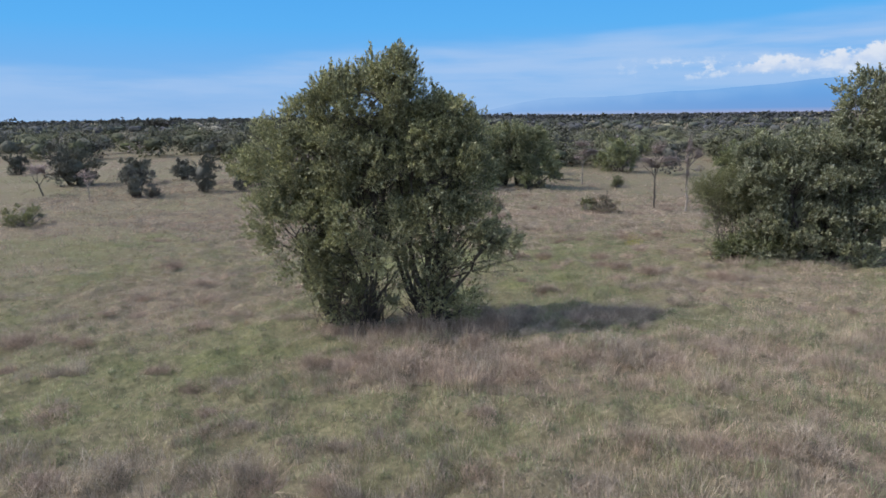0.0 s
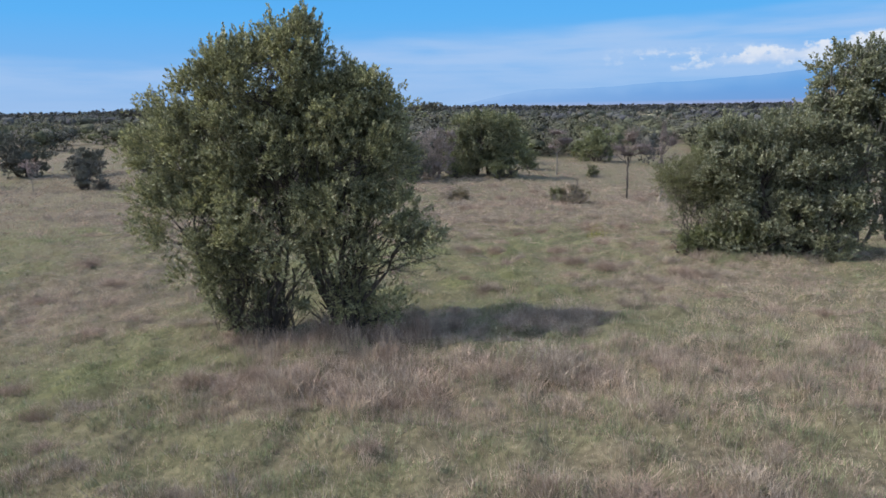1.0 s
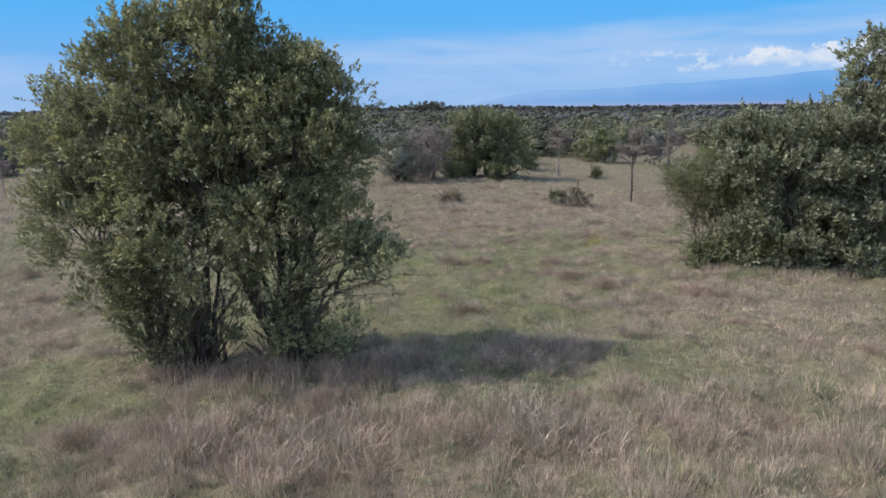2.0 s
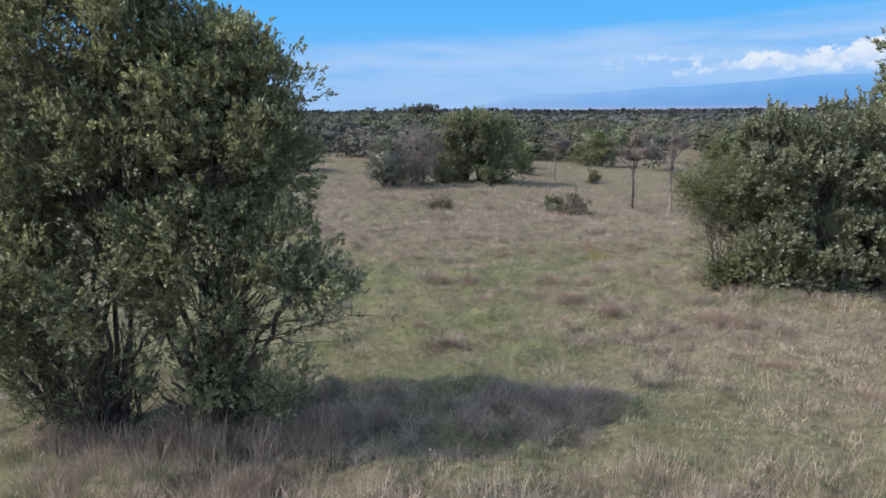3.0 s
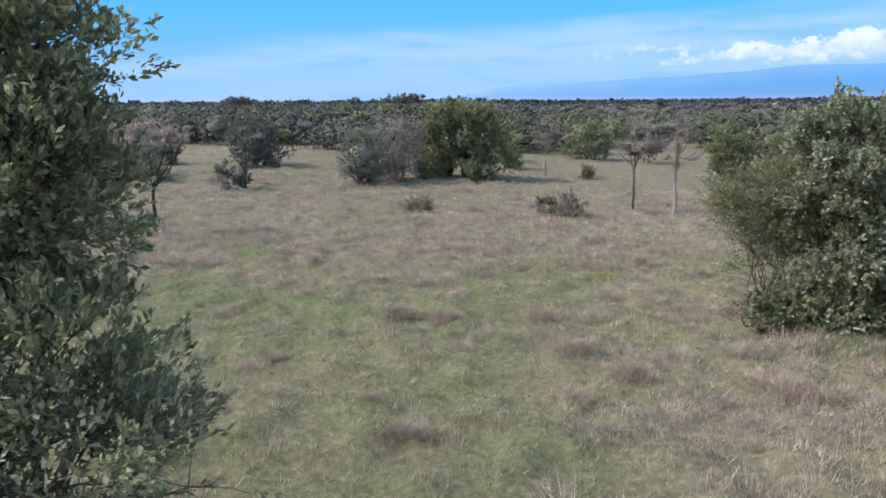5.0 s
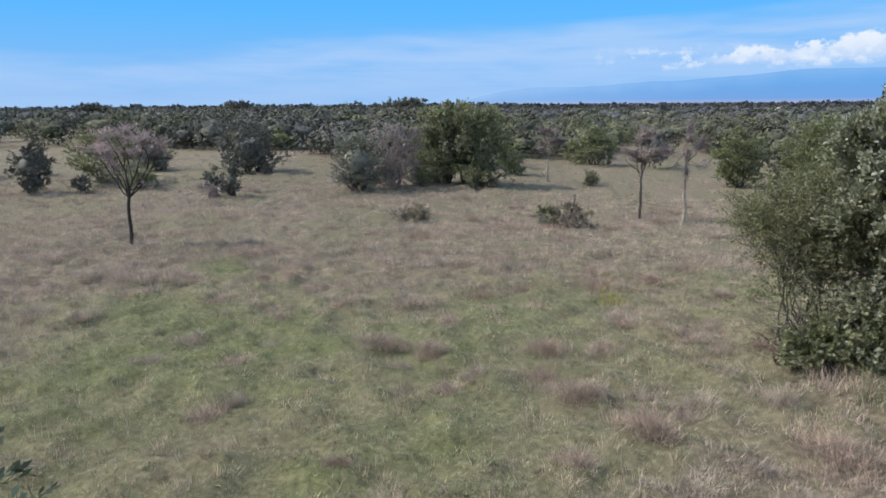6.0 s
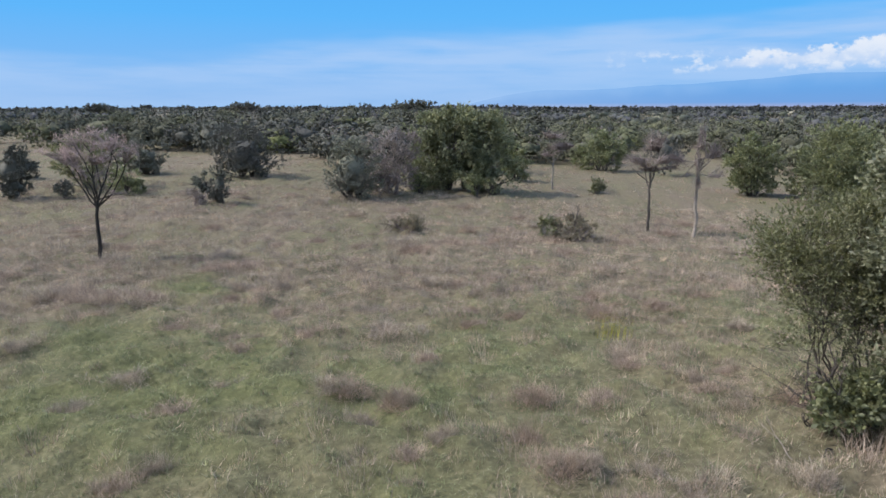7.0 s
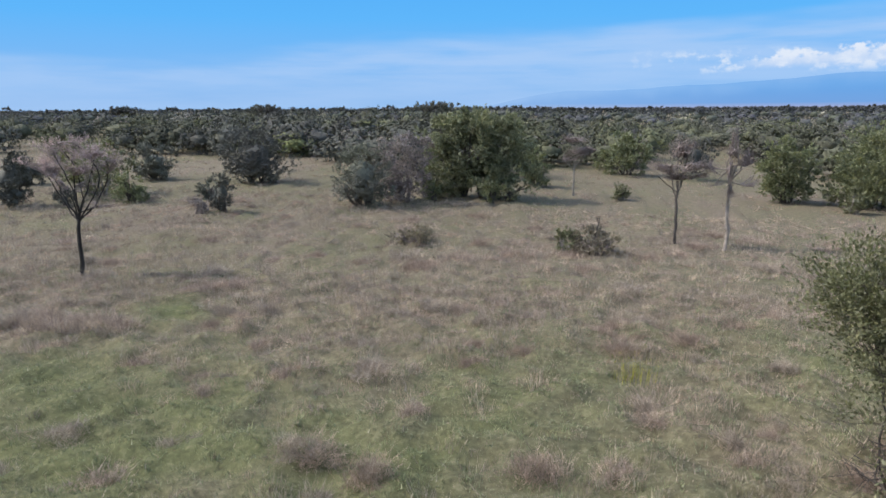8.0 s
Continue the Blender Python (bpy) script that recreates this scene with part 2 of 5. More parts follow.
def value_noise(x, y, seed=0):
    """Smooth noise from 0 to 1 on arrays."""
    def grid(i, j):
        h = np.sin(i * 127.1 + j * 311.7 + seed * 74.7) * 43758.5453
        return h - np.floor(h)
    i, j = np.floor(x), np.floor(y)
    u, v = smoothstep(x - i), smoothstep(y - j)
    a = grid(i, j) * (1 - u) + grid(i + 1, j) * u
    b = grid(i, j + 1) * (1 - u) + grid(i + 1, j + 1) * u
    return a * (1 - v) + b * v


def tubes(paths, sides=5):
    """Tapered tubes: paths is a list of (points (n, 3), radii (n,)). Returns verts and quads."""
    verts, faces, base = [], [], 0
    ring = np.arange(sides) * 2 * np.pi / sides
    for pts, rad in paths:
        pts, rad = np.asarray(pts, float), np.asarray(rad, float)
        d = unit(np.gradient(pts, axis=0))
        ref = np.where(np.abs(d[:, 2:3]) > 0.9, [[1.0, 0, 0]], [[0, 0, 1.0]])
        u = unit(np.cross(d, ref))
        v = np.cross(d, u)
        ringed = pts[:, None] + rad[:, None, None] * (np.cos(ring)[None, :, None] * u[:, None] + np.sin(ring)[None, :, None] * v[:, None])
        n = len(pts)
        verts.append(ringed.reshape(-1, 3))
        k = np.arange(n - 1)[:, None] * sides
        a = np.arange(sides)[None]
        b = (a + 1) % sides
        faces.append((base + np.stack([k + a, k + b, k + sides + b, k + sides + a], -1)).reshape(-1, 4))
        base += n * sides
    return np.concatenate(verts), np.concatenate(faces)


def round_shading(ob, normals):
    """Leaf sprays of a far crown take the light of the crown's round form."""
    me = ob.data
    me.polygons.foreach_set("use_smooth", np.ones(len(me.polygons), bool))
    me.normals_split_custom_set_from_vertices([tuple(q) for q in unit(normals).tolist()])
    return ob


def leaf_quads(rng, centre, way, length, width, fold=0.25, face=None, simple=False):
    """Folded lance-shaped leaves: one at each centre, pointing along way. Verts (4n, 3) and triangles."""
    n = len(centre)
    way = unit(way)
    side = unit(np.cross(way, rng.normal(size=(n, 3)) if face is None else face + rng.normal(size=(n, 3)) * 0.45))
    up = np.cross(side, way)
    L, W = length[:, None], width[:, None]
    if simple:
        v = np.stack([centre + side * W * 0.55, centre + way * L, centre - side * W * 0.55], 1).reshape(-1, 3)
        return v, np.arange(n * 3).reshape(-1, 3)
    base = centre
    tip = centre + way * L + up * L * 0.08
    mid = centre + way * L * 0.62
    a = mid + side * W * 0.5 + up * W * fold
    b = mid - side * W * 0.5 + up * W * fold
    v = np.stack([base, a, tip, b], 1).reshape(-1, 3)
    k = np.arange(n)[:, None] * 4
    f = np.concatenate([k + np.array([[0, 1, 2]]), k + np.array([[0, 2, 3]])], 0)
    return v, f


def crown_twigs(rng, lobes, count, shell=0.55, rough=0.2, tuft=0.26, crowd=12):
    """Twig tips and outward directions. Tufts of twigs spread through the lobes (cx, cy, cz, rx, ry, rz), thickest near their skins."""
    lobes = np.asarray(lobes, float)
    vol = lobes[:, 3] * lobes[:, 4] * lobes[:, 5] * (lobes[:, 6] ** 1.33 if lobes.shape[1] > 6 else 1.0)
    groups = max(3, count // crowd)
    pick = rng.choice(len(lobes), groups, p=vol ** 0.75 / (vol ** 0.75).sum())
    d = unit(rng.normal(size=(groups, 3)))
    r = shell + (1 - shell) * rng.random(groups) ** 0.6
    c, s = lobes[pick, :3], lobes[pick, 3:6]
    lump = value_noise(d[:, 0] * 2.6 + pick * 7.3 + 9, d[:, 1] * 2.6 + d[:, 2] * 3.1 + 5, 3)
    r = r * (1 - rough + 2 * rough * lump)
    p = c + d * s * r[:, None]
    n = groups * crowd
    size = tuft * (0.6 + 0.8 * rng.random((groups, 1, 1)))
    ball = unit(rng.normal(size=(groups, crowd, 3))) * rng.random((groups, crowd, 1)) ** 0.5
    q = p[:, None] + ball * size * np.array([1.0, 1.0, 0.8])
    way = unit(d[:, None] * 0.7 + ball * 0.6 + np.array([0, 0, 0.55]) + rng.normal(size=(groups, crowd, 3)) * 0.25)
    return q.reshape(n, 3), way.reshape(n, 3), np.repeat(pick, crowd)


def leafy(rng, tips, ways, per, reach, length, width, spread=0.6, simple=False):
    """Leaves set in a rosette along the short twig that runs out of each tip."""
    n = len(tips)
    along = rng.random((n, per, 1)) * reach
    pos = tips[:, None] + ways[:, None] * along + rng.normal(size=(n, per, 3)) * reach * 0.08
    way = ways[:, None] * 0.9 + rng.normal(size=(n, per, 3)) * spread + np.array([0, 0, 0.1])
    m = n * per
    L = length * (0.6 + 0.7 * rng.random(m))
    face = np.repeat(ways * 0.6 + np.array([-0.15, 0, 0.5]), per, 0)
    return leaf_quads(rng, pos.reshape(-1, 3), way.reshape(-1, 3), L, L * width / length * (0.8 + 0.4 * rng.random(m)), 0.25, face, simple)


def ball(rounds):
    bm = bmesh.new()
    bmesh.ops.create_icosphere(bm, subdivisions=rounds, radius=1.0)
    v = np.array([q.co[:] for q in bm.verts])
    f = np.array([[q.index for q in face.verts] for face in bm.faces])
    bm.free()
    return v, f


def inner_mass(rng, lobes, rounds, small=0.42, large=0.7):
    """The dark leafy inside of a crown: a ragged lump in every lobe."""
    V, F, base = [], [], 0
    for q in lobes:
        v, f = ball(rounds)
        v = v * (small + (large - small) * rng.random((len(v), 1))) * np.array(q[3:6]) + np.array(q[:3])
        V.append(v)
        F.append(f + base)
        base += len(v)
    return np.concatenate(V), np.concatenate(F)


def limb(rng, a, b, r0, r1, bow=0.15, n=7):
    a, b = np.asarray(a, float), np.asarray(b, float)
    t = np.linspace(0, 1, n)[:, None]
    d = np.linalg.norm(b - a)
    sag = rng.normal(size=3) * bow * d
    sag[2] = abs(sag[2]) * 0.5
    pts = a + (b - a) * t + sag * (t * (1 - t) * 2) + rng.normal(size=(n, 3)) * 0.012 * d * (t > 0) * (t < 1)
    return pts, r0 + (r1 - r0) * np.linspace(0, 1, n) ** 0.8


def leafy_tree(name, label, category, at, seed, lobes, stems, leaf, bark, twigs=2500, per=14, reach=0.28, length=0.07, width=0.03,
               stem_r=0.09, boughs=90, shell=0.5, rough=0.2, spread=0.6, group="", sprigs=0, tuft=0.26, crowd=12, core=None, core_size=(0.25, 0.6), sprays=(), shoots=(), simple=False):
    """A broad bushy tree: stems from the ground, limbs to every lobe, boughs to many twigs, and a crown of single leaves.
    lobes and stems are set out from the tree's foot."""
    rng = np.random.default_rng(seed)
    root = new(name)
    root.location = at
    tagged(root, label, category, group)
    tips, ways, pick = crown_twigs(rng, lobes, twigs, shell, rough, tuft, crowd)
    keep = tips[:, 2] > 0.05
    tips, ways, pick = tips[keep], ways[keep], pick[keep]
    wood = {k: ([], []) for k in range(len(stems))}
    limbs = []
    for k, lobe in enumerate(lobes):
        c = np.array(lobe[:3])
        n = min(range(len(stems)), key=lambda q: (stems[q][0] - c[0]) ** 2 + (stems[q][1] - c[1]) ** 2)
        s = stems[n]
        for j in range(2):
            end = c + rng.normal(size=3) * np.array(lobe[3:6]) * 0.3
            foot = np.array([s[0] + rng.normal() * 0.07, s[1] + rng.normal() * 0.07, -0.08])
            pts, rad = limb(rng, foot, end, stem_r * (0.7 + 0.5 * rng.random()), stem_r * 0.28, 0.12, 9)
            wood[n][0].append((pts, rad))
            limbs.append((k, n, pts))
    for i in rng.choice(len(tips), min(boughs, len(tips)), replace=False):
        near = [(n, q) for k, n, q in limbs if k == pick[i]]
        n, pts = near[rng.integers(len(near))]
        a = pts[rng.integers(4, len(pts))]
        wood[n][1].append(limb(rng, a, tips[i], stem_r * 0.24, stem_r * 0.06, 0.14, 6))
    for a, b in sprays:
        pts, rad = limb(rng, a, b, stem_r * 0.42, stem_r * 0.09, 0.08, 11)
        n = min(range(len(stems)), key=lambda q: (stems[q][0] - a[0]) ** 2 + (stems[q][1] - a[1]) ** 2)
        wood[n][1].append((pts, rad))
        for q in range(5, 11):
            for _ in range(3):
                end = pts[q] + rng.normal(size=3) * np.array([0.16, 0.16, 0.1]) + np.array([0, 0, 0.03])
                wood[n][1].append(limb(rng, pts[q], end, stem_r * 0.1, stem_r * 0.05, 0.1, 4))
                tips, ways = np.concatenate([tips, end[None]]), np.concatenate([ways, unit(end - pts[q] + np.array([0, 0, 0.05]))[None]])
    for x, y, wide, tall, n in shoots:
        k = min(range(len(stems)), key=lambda q: (stems[q][0] - x) ** 2 + (stems[q][1] - y) ** 2)
        for _ in range(n):
            foot = np.array([x, y, -0.05]) + rng.normal(size=3) * np.array([wide * 0.4, wide * 0.4, 0])
            end = foot + np.array([rng.normal() * wide * 0.7, rng.normal() * wide * 0.7, tall * (0.3 + 0.7 * rng.random())])
            wood[k][1].append(limb(rng, foot, end, stem_r * 0.2, stem_r * 0.06, 0.18, 6))
    for main, thin in wood.values():
        if main:
            stem = mesh_object("stem", *tubes(main, 6), bark, root, smooth=True)
            if thin:
                tagged(mesh_object("twig_mass", *tubes(thin, 5), bark, stem, smooth=True), kind="stuff")
    if sprigs:
        top = tips[np.argsort(-np.einsum("ij,ij->i", ways, np.array([[0, 0, 1.0]]).repeat(len(ways), 0)) - tips[:, 2] * 0.3)[: sprigs * 6]]
        pickd = top[rng.choice(len(top), sprigs, replace=False)]
        up = unit(np.stack([rng.normal(size=sprigs) * 0.25, rng.normal(size=sprigs) * 0.25, np.ones(sprigs)], 1))
        for s in (0.0, 0.07, 0.14, 0.2):
            tips = np.concatenate([tips, pickd + up * s])
            ways = np.concatenate([ways, up])
    v, f = leafy(rng, tips, ways, per, reach, length, width, spread, simple)
    if core:
        v2, f2 = inner_mass(rng, core, 2, *core_size)
        v, f = np.concatenate([v, v2]), np.concatenate([f, f2 + len(v)])
    mesh_object("crown", v, f, leaf, root)
    return root


def branching(rng, start, way, length, radius, depth, out, tips, fork=3, spread=0.6, flat=0.0, lift=0.15, shrink=0.68):
    n = 5
    pts = [np.asarray(start, float)]
    d = unit(np.asarray(way, float))
    for i in range(n):
        d = unit(d + rng.normal(size=3) * 0.16 + np.array([0, 0, lift * 0.2]))
        pts.append(pts[-1] + d * length / n)
    out.append((np.array(pts), np.linspace(radius, radius * 0.62, n + 1)))
    if depth == 0:
        tips.append((pts[-1], d))
        return
    for j in range(fork):
        at = pts[-1] if j == 0 else pts[rng.integers(2, n + 1)]
        w = d + rng.normal(size=3) * spread
        w[2] = w[2] * (1 - flat) + lift
        branching(rng, at, w, length * shrink * (0.75 + 0.5 * rng.random()), radius * 0.6, depth - 1, out, tips, fork, spread, flat, lift, shrink)


# ---- ground ----
def ground_z(x, y):
    x, y = np.asarray(x, float), np.asarray(y, float)
    xc = 12 * np.tanh(x / 12)
    near = smoothstep((70 - np.hypot(x, y - 18)) / 45)
    lumps = value_noise(x * 2.1, y * 2.1, 7) * 0.6 + value_noise(x * 4.3, y * 4.3, 12) * 0.4
    hummock = near * (0.34 * np.maximum(lumps - 0.42, 0) ** 0.8 + 0.08 * (value_noise(x * 0.5, y * 0.5, 8) - 0.5))
    return hummock - 0.80 + 0.961 * smoothstep((44 - y) / 40) + 0.0513 * xc * smoothstep((32 - y) / 20) - 0.0565 * xc * smoothstep((y - 28) / 20)


def on_ground(x, y, sink=0.0):
    return (x, y, float(ground_z(x, y)) - sink)


def blob(x, y, cx, cy, rx, ry):
    return np.exp(-(((x - cx) / rx) ** 2 + ((y - cy) / ry) ** 2))


def dryness(x, y):
    """0 is short green turf, 1 is dry tussock grass."""
    d = 0.62 * value_noise(x * 0.33 + 3, y * 0.33 + 8, 1) + 0.38 * value_noise(x * 0.9, y * 0.9, 2)
    d = d * 0.8 - 0.02
    d += 0.30 * smoothstep((y - 25) / 6)
    d += 0.28 * smoothstep((10 - y) / 4)
    d += 0.35 * blob(x, y, 6.5, 19.0, 2.4, 2.4) + 0.5 * blob(x, y, 6.0, 12.3, 4.5, 1.4) + 0.2 * blob(x, y, 5.0, 8.5, 5.0, 3.0) + 0.5 * blob(x, y, 0.4, 11.9, 2.2, 0.7)
    d += 0.35 * blob(x, y, -8.5, 17.0, 3.0, 5.0) + 0.3 * blob(x, y, 6.0, 24.5, 2.0, 2.0) + 0.45 * blob(x, y, -8.0, 27.0, 2.6, 1.5)
    d -= 0.35 * blob(x, y, 2.5, 18.0, 3.0, 2.6) + 0.35 * blob(x, y, -4.0, 13.5, 2.0, 3.0) + 0.3 * blob(x, y, -1.0, 23.0, 4.5, 2.5) + 0.4 * blob(x, y, -4.6, 26.0, 1.5, 1.2) + 0.75 * blob(x, y, -4.6, 29.8, 1.3, 1.2) + 0.2 * blob(x, y, 5.5, 14.5, 3.0, 2.0)
    return np.clip(d, 0, 1)


def axis(lo, hi, step, far):
    inner = list(np.arange(lo, hi + step / 2, step))
    s, up = step, [hi]
    while up[-1] < far:
        s *= 1.16
        up.append(min(up[-1] + s, far))
    s, down = step, [lo]
    while down[-1] > -far:
        s *= 1.16
        down.append(max(down[-1] - s, -far))
    return np.array(sorted(set(inner + up + down)))


gx, gy = axis(-11, 13, 0.17, 4600.0), axis(-3, 33, 0.17, 4600.0)
X, Y = np.meshgrid(gx, gy)
Z = ground_z(X, Y)
idx = np.arange(X.size).reshape(X.shape)
quads = np.stack([idx[:-1, :-1], idx[:-1, 1:], idx[1:, 1:], idx[1:, :-1]], -1).reshape(-1, 4)
ground = mesh_object("ground", np.stack([X, Y, Z], -1).reshape(-1, 3), quads, ground_material(), smooth=True)
tagged(ground, "savanna ground of short green turf and dry tan grass", "ground", kind="structure")
layer = ground.data.attributes.new("dryness", "FLOAT", "POINT")
layer.data.foreach_set("value", dryness(X, Y).ravel().astype(np.float32))

# ---- distance ----
GLOW = 0.392   # glow of the low sky and of the mountain strip


def arc_backdrop(name, label, radius, low, high, mat, steps=160, spread=70):
    a = np.radians(np.linspace(-spread, spread, steps))
    x, y = radius * np.sin(a), radius * np.cos(a)
    lo, hi = low(np.degrees(a)), high(np.degrees(a))
    v = np.concatenate([np.stack([x, y, lo], 1), np.stack([x, y, hi], 1)])
    k = np.arange(steps - 1)
    f = np.stack([k, k + 1, k + 1 + steps, k + steps], 1)
    ob = mesh_object(name, v, f, mat)
    up = ob.data.attributes.new("rise", "FLOAT", "POINT")
    up.data.foreach_set("value", np.repeat(np.array([0.0, 1.0], np.float32), steps))
    return tagged(ob, label, "backdrop", kind="structure")


def ridge(a):
    h = 108 * smoothstep((a + 9) / 11) + 24 * smoothstep((a - 4) / 8) + 46 * smoothstep((a - 11) / 11)
    return h + (12 * value_noise(a * 0.35, a * 0, 4) + 6 * value_noise(a * 1.1, a * 0, 6)) * smoothstep((a + 9) / 8) - 14


def maths(t, op, a, b=None, c=None, clamp=False):
    n = t.nodes.new("ShaderNodeMath")
    n.operation, n.use_clamp = op, clamp
    for socket, value in zip(n.inputs, (a, b, c)):
        if isinstance(value, (int, float)):
            socket.default_value = value
        elif value is not None:
            t.links.new(value, socket)
    return n.outputs[0]


def ease(t, value, lo, hi):
    n = t.nodes.new("ShaderNodeMapRange")
    n.interpolation_type = "SMOOTHSTEP"
    n.inputs["From Min"].default_value, n.inputs["From Max"].default_value = lo, hi
    t.links.new(value, n.inputs["Value"])
    return n.outputs[0]


# Distance haze is painted into the mountain's colour, and the strip glows.
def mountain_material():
    m, t, out = material("glowing_mountain_painted_haze")
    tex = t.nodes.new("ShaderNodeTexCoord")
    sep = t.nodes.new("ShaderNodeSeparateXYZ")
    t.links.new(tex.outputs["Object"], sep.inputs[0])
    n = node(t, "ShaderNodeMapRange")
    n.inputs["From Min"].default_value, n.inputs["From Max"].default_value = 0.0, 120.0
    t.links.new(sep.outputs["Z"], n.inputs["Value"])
    # pale foot and blue face: haze put into the colour
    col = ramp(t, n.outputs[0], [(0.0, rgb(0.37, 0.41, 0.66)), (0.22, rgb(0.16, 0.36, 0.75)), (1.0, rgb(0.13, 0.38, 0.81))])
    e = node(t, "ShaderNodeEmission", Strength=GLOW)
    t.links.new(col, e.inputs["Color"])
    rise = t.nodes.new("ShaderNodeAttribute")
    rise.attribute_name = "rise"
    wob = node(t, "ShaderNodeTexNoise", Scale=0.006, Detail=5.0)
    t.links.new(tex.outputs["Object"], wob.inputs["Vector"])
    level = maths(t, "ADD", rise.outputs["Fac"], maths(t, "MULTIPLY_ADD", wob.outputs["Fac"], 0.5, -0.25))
    # see-through crest and left end thicken the painted haze
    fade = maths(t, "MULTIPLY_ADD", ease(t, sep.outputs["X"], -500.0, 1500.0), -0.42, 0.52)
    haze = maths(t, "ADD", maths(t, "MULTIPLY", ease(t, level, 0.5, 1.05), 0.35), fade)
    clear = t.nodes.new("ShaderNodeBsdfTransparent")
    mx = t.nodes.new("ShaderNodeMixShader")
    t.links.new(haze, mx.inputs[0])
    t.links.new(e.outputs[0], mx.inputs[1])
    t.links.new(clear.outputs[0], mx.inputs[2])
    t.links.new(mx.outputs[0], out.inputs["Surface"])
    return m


def sky_material():
    """Blue sky low over the plain: a cirrus veil that rises to one side, and a bank of cumulus over the mountains."""
    m, t, out = material("low_sky_with_clouds")
    tex = t.nodes.new("ShaderNodeTexCoord")
    sep = t.nodes.new("ShaderNodeSeparateXYZ")
    t.links.new(tex.outputs["Object"], sep.inputs[0])
    x, z = sep.outputs["X"], sep.outputs["Z"]

    def noise_at(scale, detail, rough=0.55):
        mp = t.nodes.new("ShaderNodeMapping")
        mp.inputs["Scale"].default_value = scale
        t.links.new(tex.outputs["Object"], mp.inputs["Vector"])
        n = node(t, "ShaderNodeTexNoise", Scale=1.0, Detail=detail, Roughness=rough)
        t.links.new(mp.outputs[0], n.inputs["Vector"])
        return n.outputs["Fac"]

    height = t.nodes.new("ShaderNodeMapRange")
    height.inputs["From Max"].default_value = 900.0
    t.links.new(z, height.inputs["Value"])
    blue = ramp(t, height.outputs[0], [(0.0, rgb(0.31, 0.525, 0.87)), (0.3, rgb(0.21, 0.50, 0.93)), (0.62, rgb(0.12, 0.48, 0.98)), (1.0, rgb(0.085, 0.42, 0.95))])
    streak = noise_at((0.0011, 0.0011, 0.011), 6.0)
    broad = noise_at((0.0006, 0.0006, 0.0035), 3.0)
    edge = maths(t, "MULTIPLY_ADD", x, 0.055, 455.0)
    edge = maths(t, "ADD", edge, maths(t, "MULTIPLY_ADD", broad, 420.0, -210.0))
    below = ease(t, maths(t, "SUBTRACT", edge, z), -60.0, 110.0)
    veil = maths(t, "MULTIPLY", below, ease(t, streak, 0.12, 0.66))
    veil = maths(t, "MULTIPLY", veil, maths(t, "MULTIPLY_ADD", ease(t, z, 40.0, 300.0), 0.34, 0.48))
    col = mix(t, veil, blue, rgb(0.43, 0.625, 0.94))
    # cumulus bank
    puff = noise_at((0.0075, 0.0075, 0.011), 8.0, 0.6)
    tall = maths(t, "MULTIPLY_ADD", maths(t, "SUBTRACT", x, 1150.0), 0.16, 95.0)
    h = maths(t, "DIVIDE", maths(t, "SUBTRACT", z, 225.0), maths(t, "MAXIMUM", tall, 30.0))
    lump = maths(t, "SUBTRACT", maths(t, "MULTIPLY", puff, 2.0), h)
    bank = maths(t, "MULTIPLY", ease(t, lump, 0.30, 0.55), ease(t, x, 1000.0, 1260.0))
    bank = maths(t, "MULTIPLY", bank, ease(t, maths(t, "ADD", h, maths(t, "MULTIPLY_ADD", puff, 0.6, -0.3)), -0.12, 0.18))
    shade = ramp(t, ease(t, maths(t, "MULTIPLY_ADD", h, 0.7, maths(t, "MULTIPLY", puff, 0.9)), 0.35, 1.0), [(0.0, rgb(0.50, 0.66, 0.93)), (1.0, rgb(0.86, 0.90, 0.98))])
    col = mix(t, maths(t, "MULTIPLY", bank, 0.9), col, shade)
    # small puffs beside the bank
    wisp = maths(t, "MULTIPLY", ease(t, puff, 0.49, 0.63), ease(t, x, 250.0, 900.0))
    level = maths(t, "MULTIPLY", ease(t, z, 180.0, 240.0), maths(t, "SUBTRACT", 1.0, ease(t, z, 280.0, 360.0)))
    col = mix(t, maths(t, "MULTIPLY", maths(t, "MULTIPLY", wisp, level), 0.85), col, rgb(0.74, 0.83, 0.97))
    e = node(t, "ShaderNodeEmission", Strength=GLOW)
    t.links.new(col, e.inputs["Color"])
    clear = t.nodes.new("ShaderNodeBsdfTransparent")
    mx = t.nodes.new("ShaderNodeMixShader")
    t.links.new(ease(t, z, 1050.0, 1450.0), mx.inputs[0])
    t.links.new(e.outputs[0], mx.inputs[1])
    t.links.new(clear.outputs[0], mx.inputs[2])
    t.links.new(mx.outputs[0], out.inputs["Surface"])
    return m


arc_backdrop("backdrop_mountains", "far mountain range, blue haze painted on a glowing backdrop", 4300, lambda a: a * 0 - 40, ridge, mountain_material())
arc_backdrop("backdrop_sky", "low blue sky with cirrus veil and white cumulus", 4500, lambda a: a * 0 - 60, lambda a: a * 0 + 1500, sky_material())

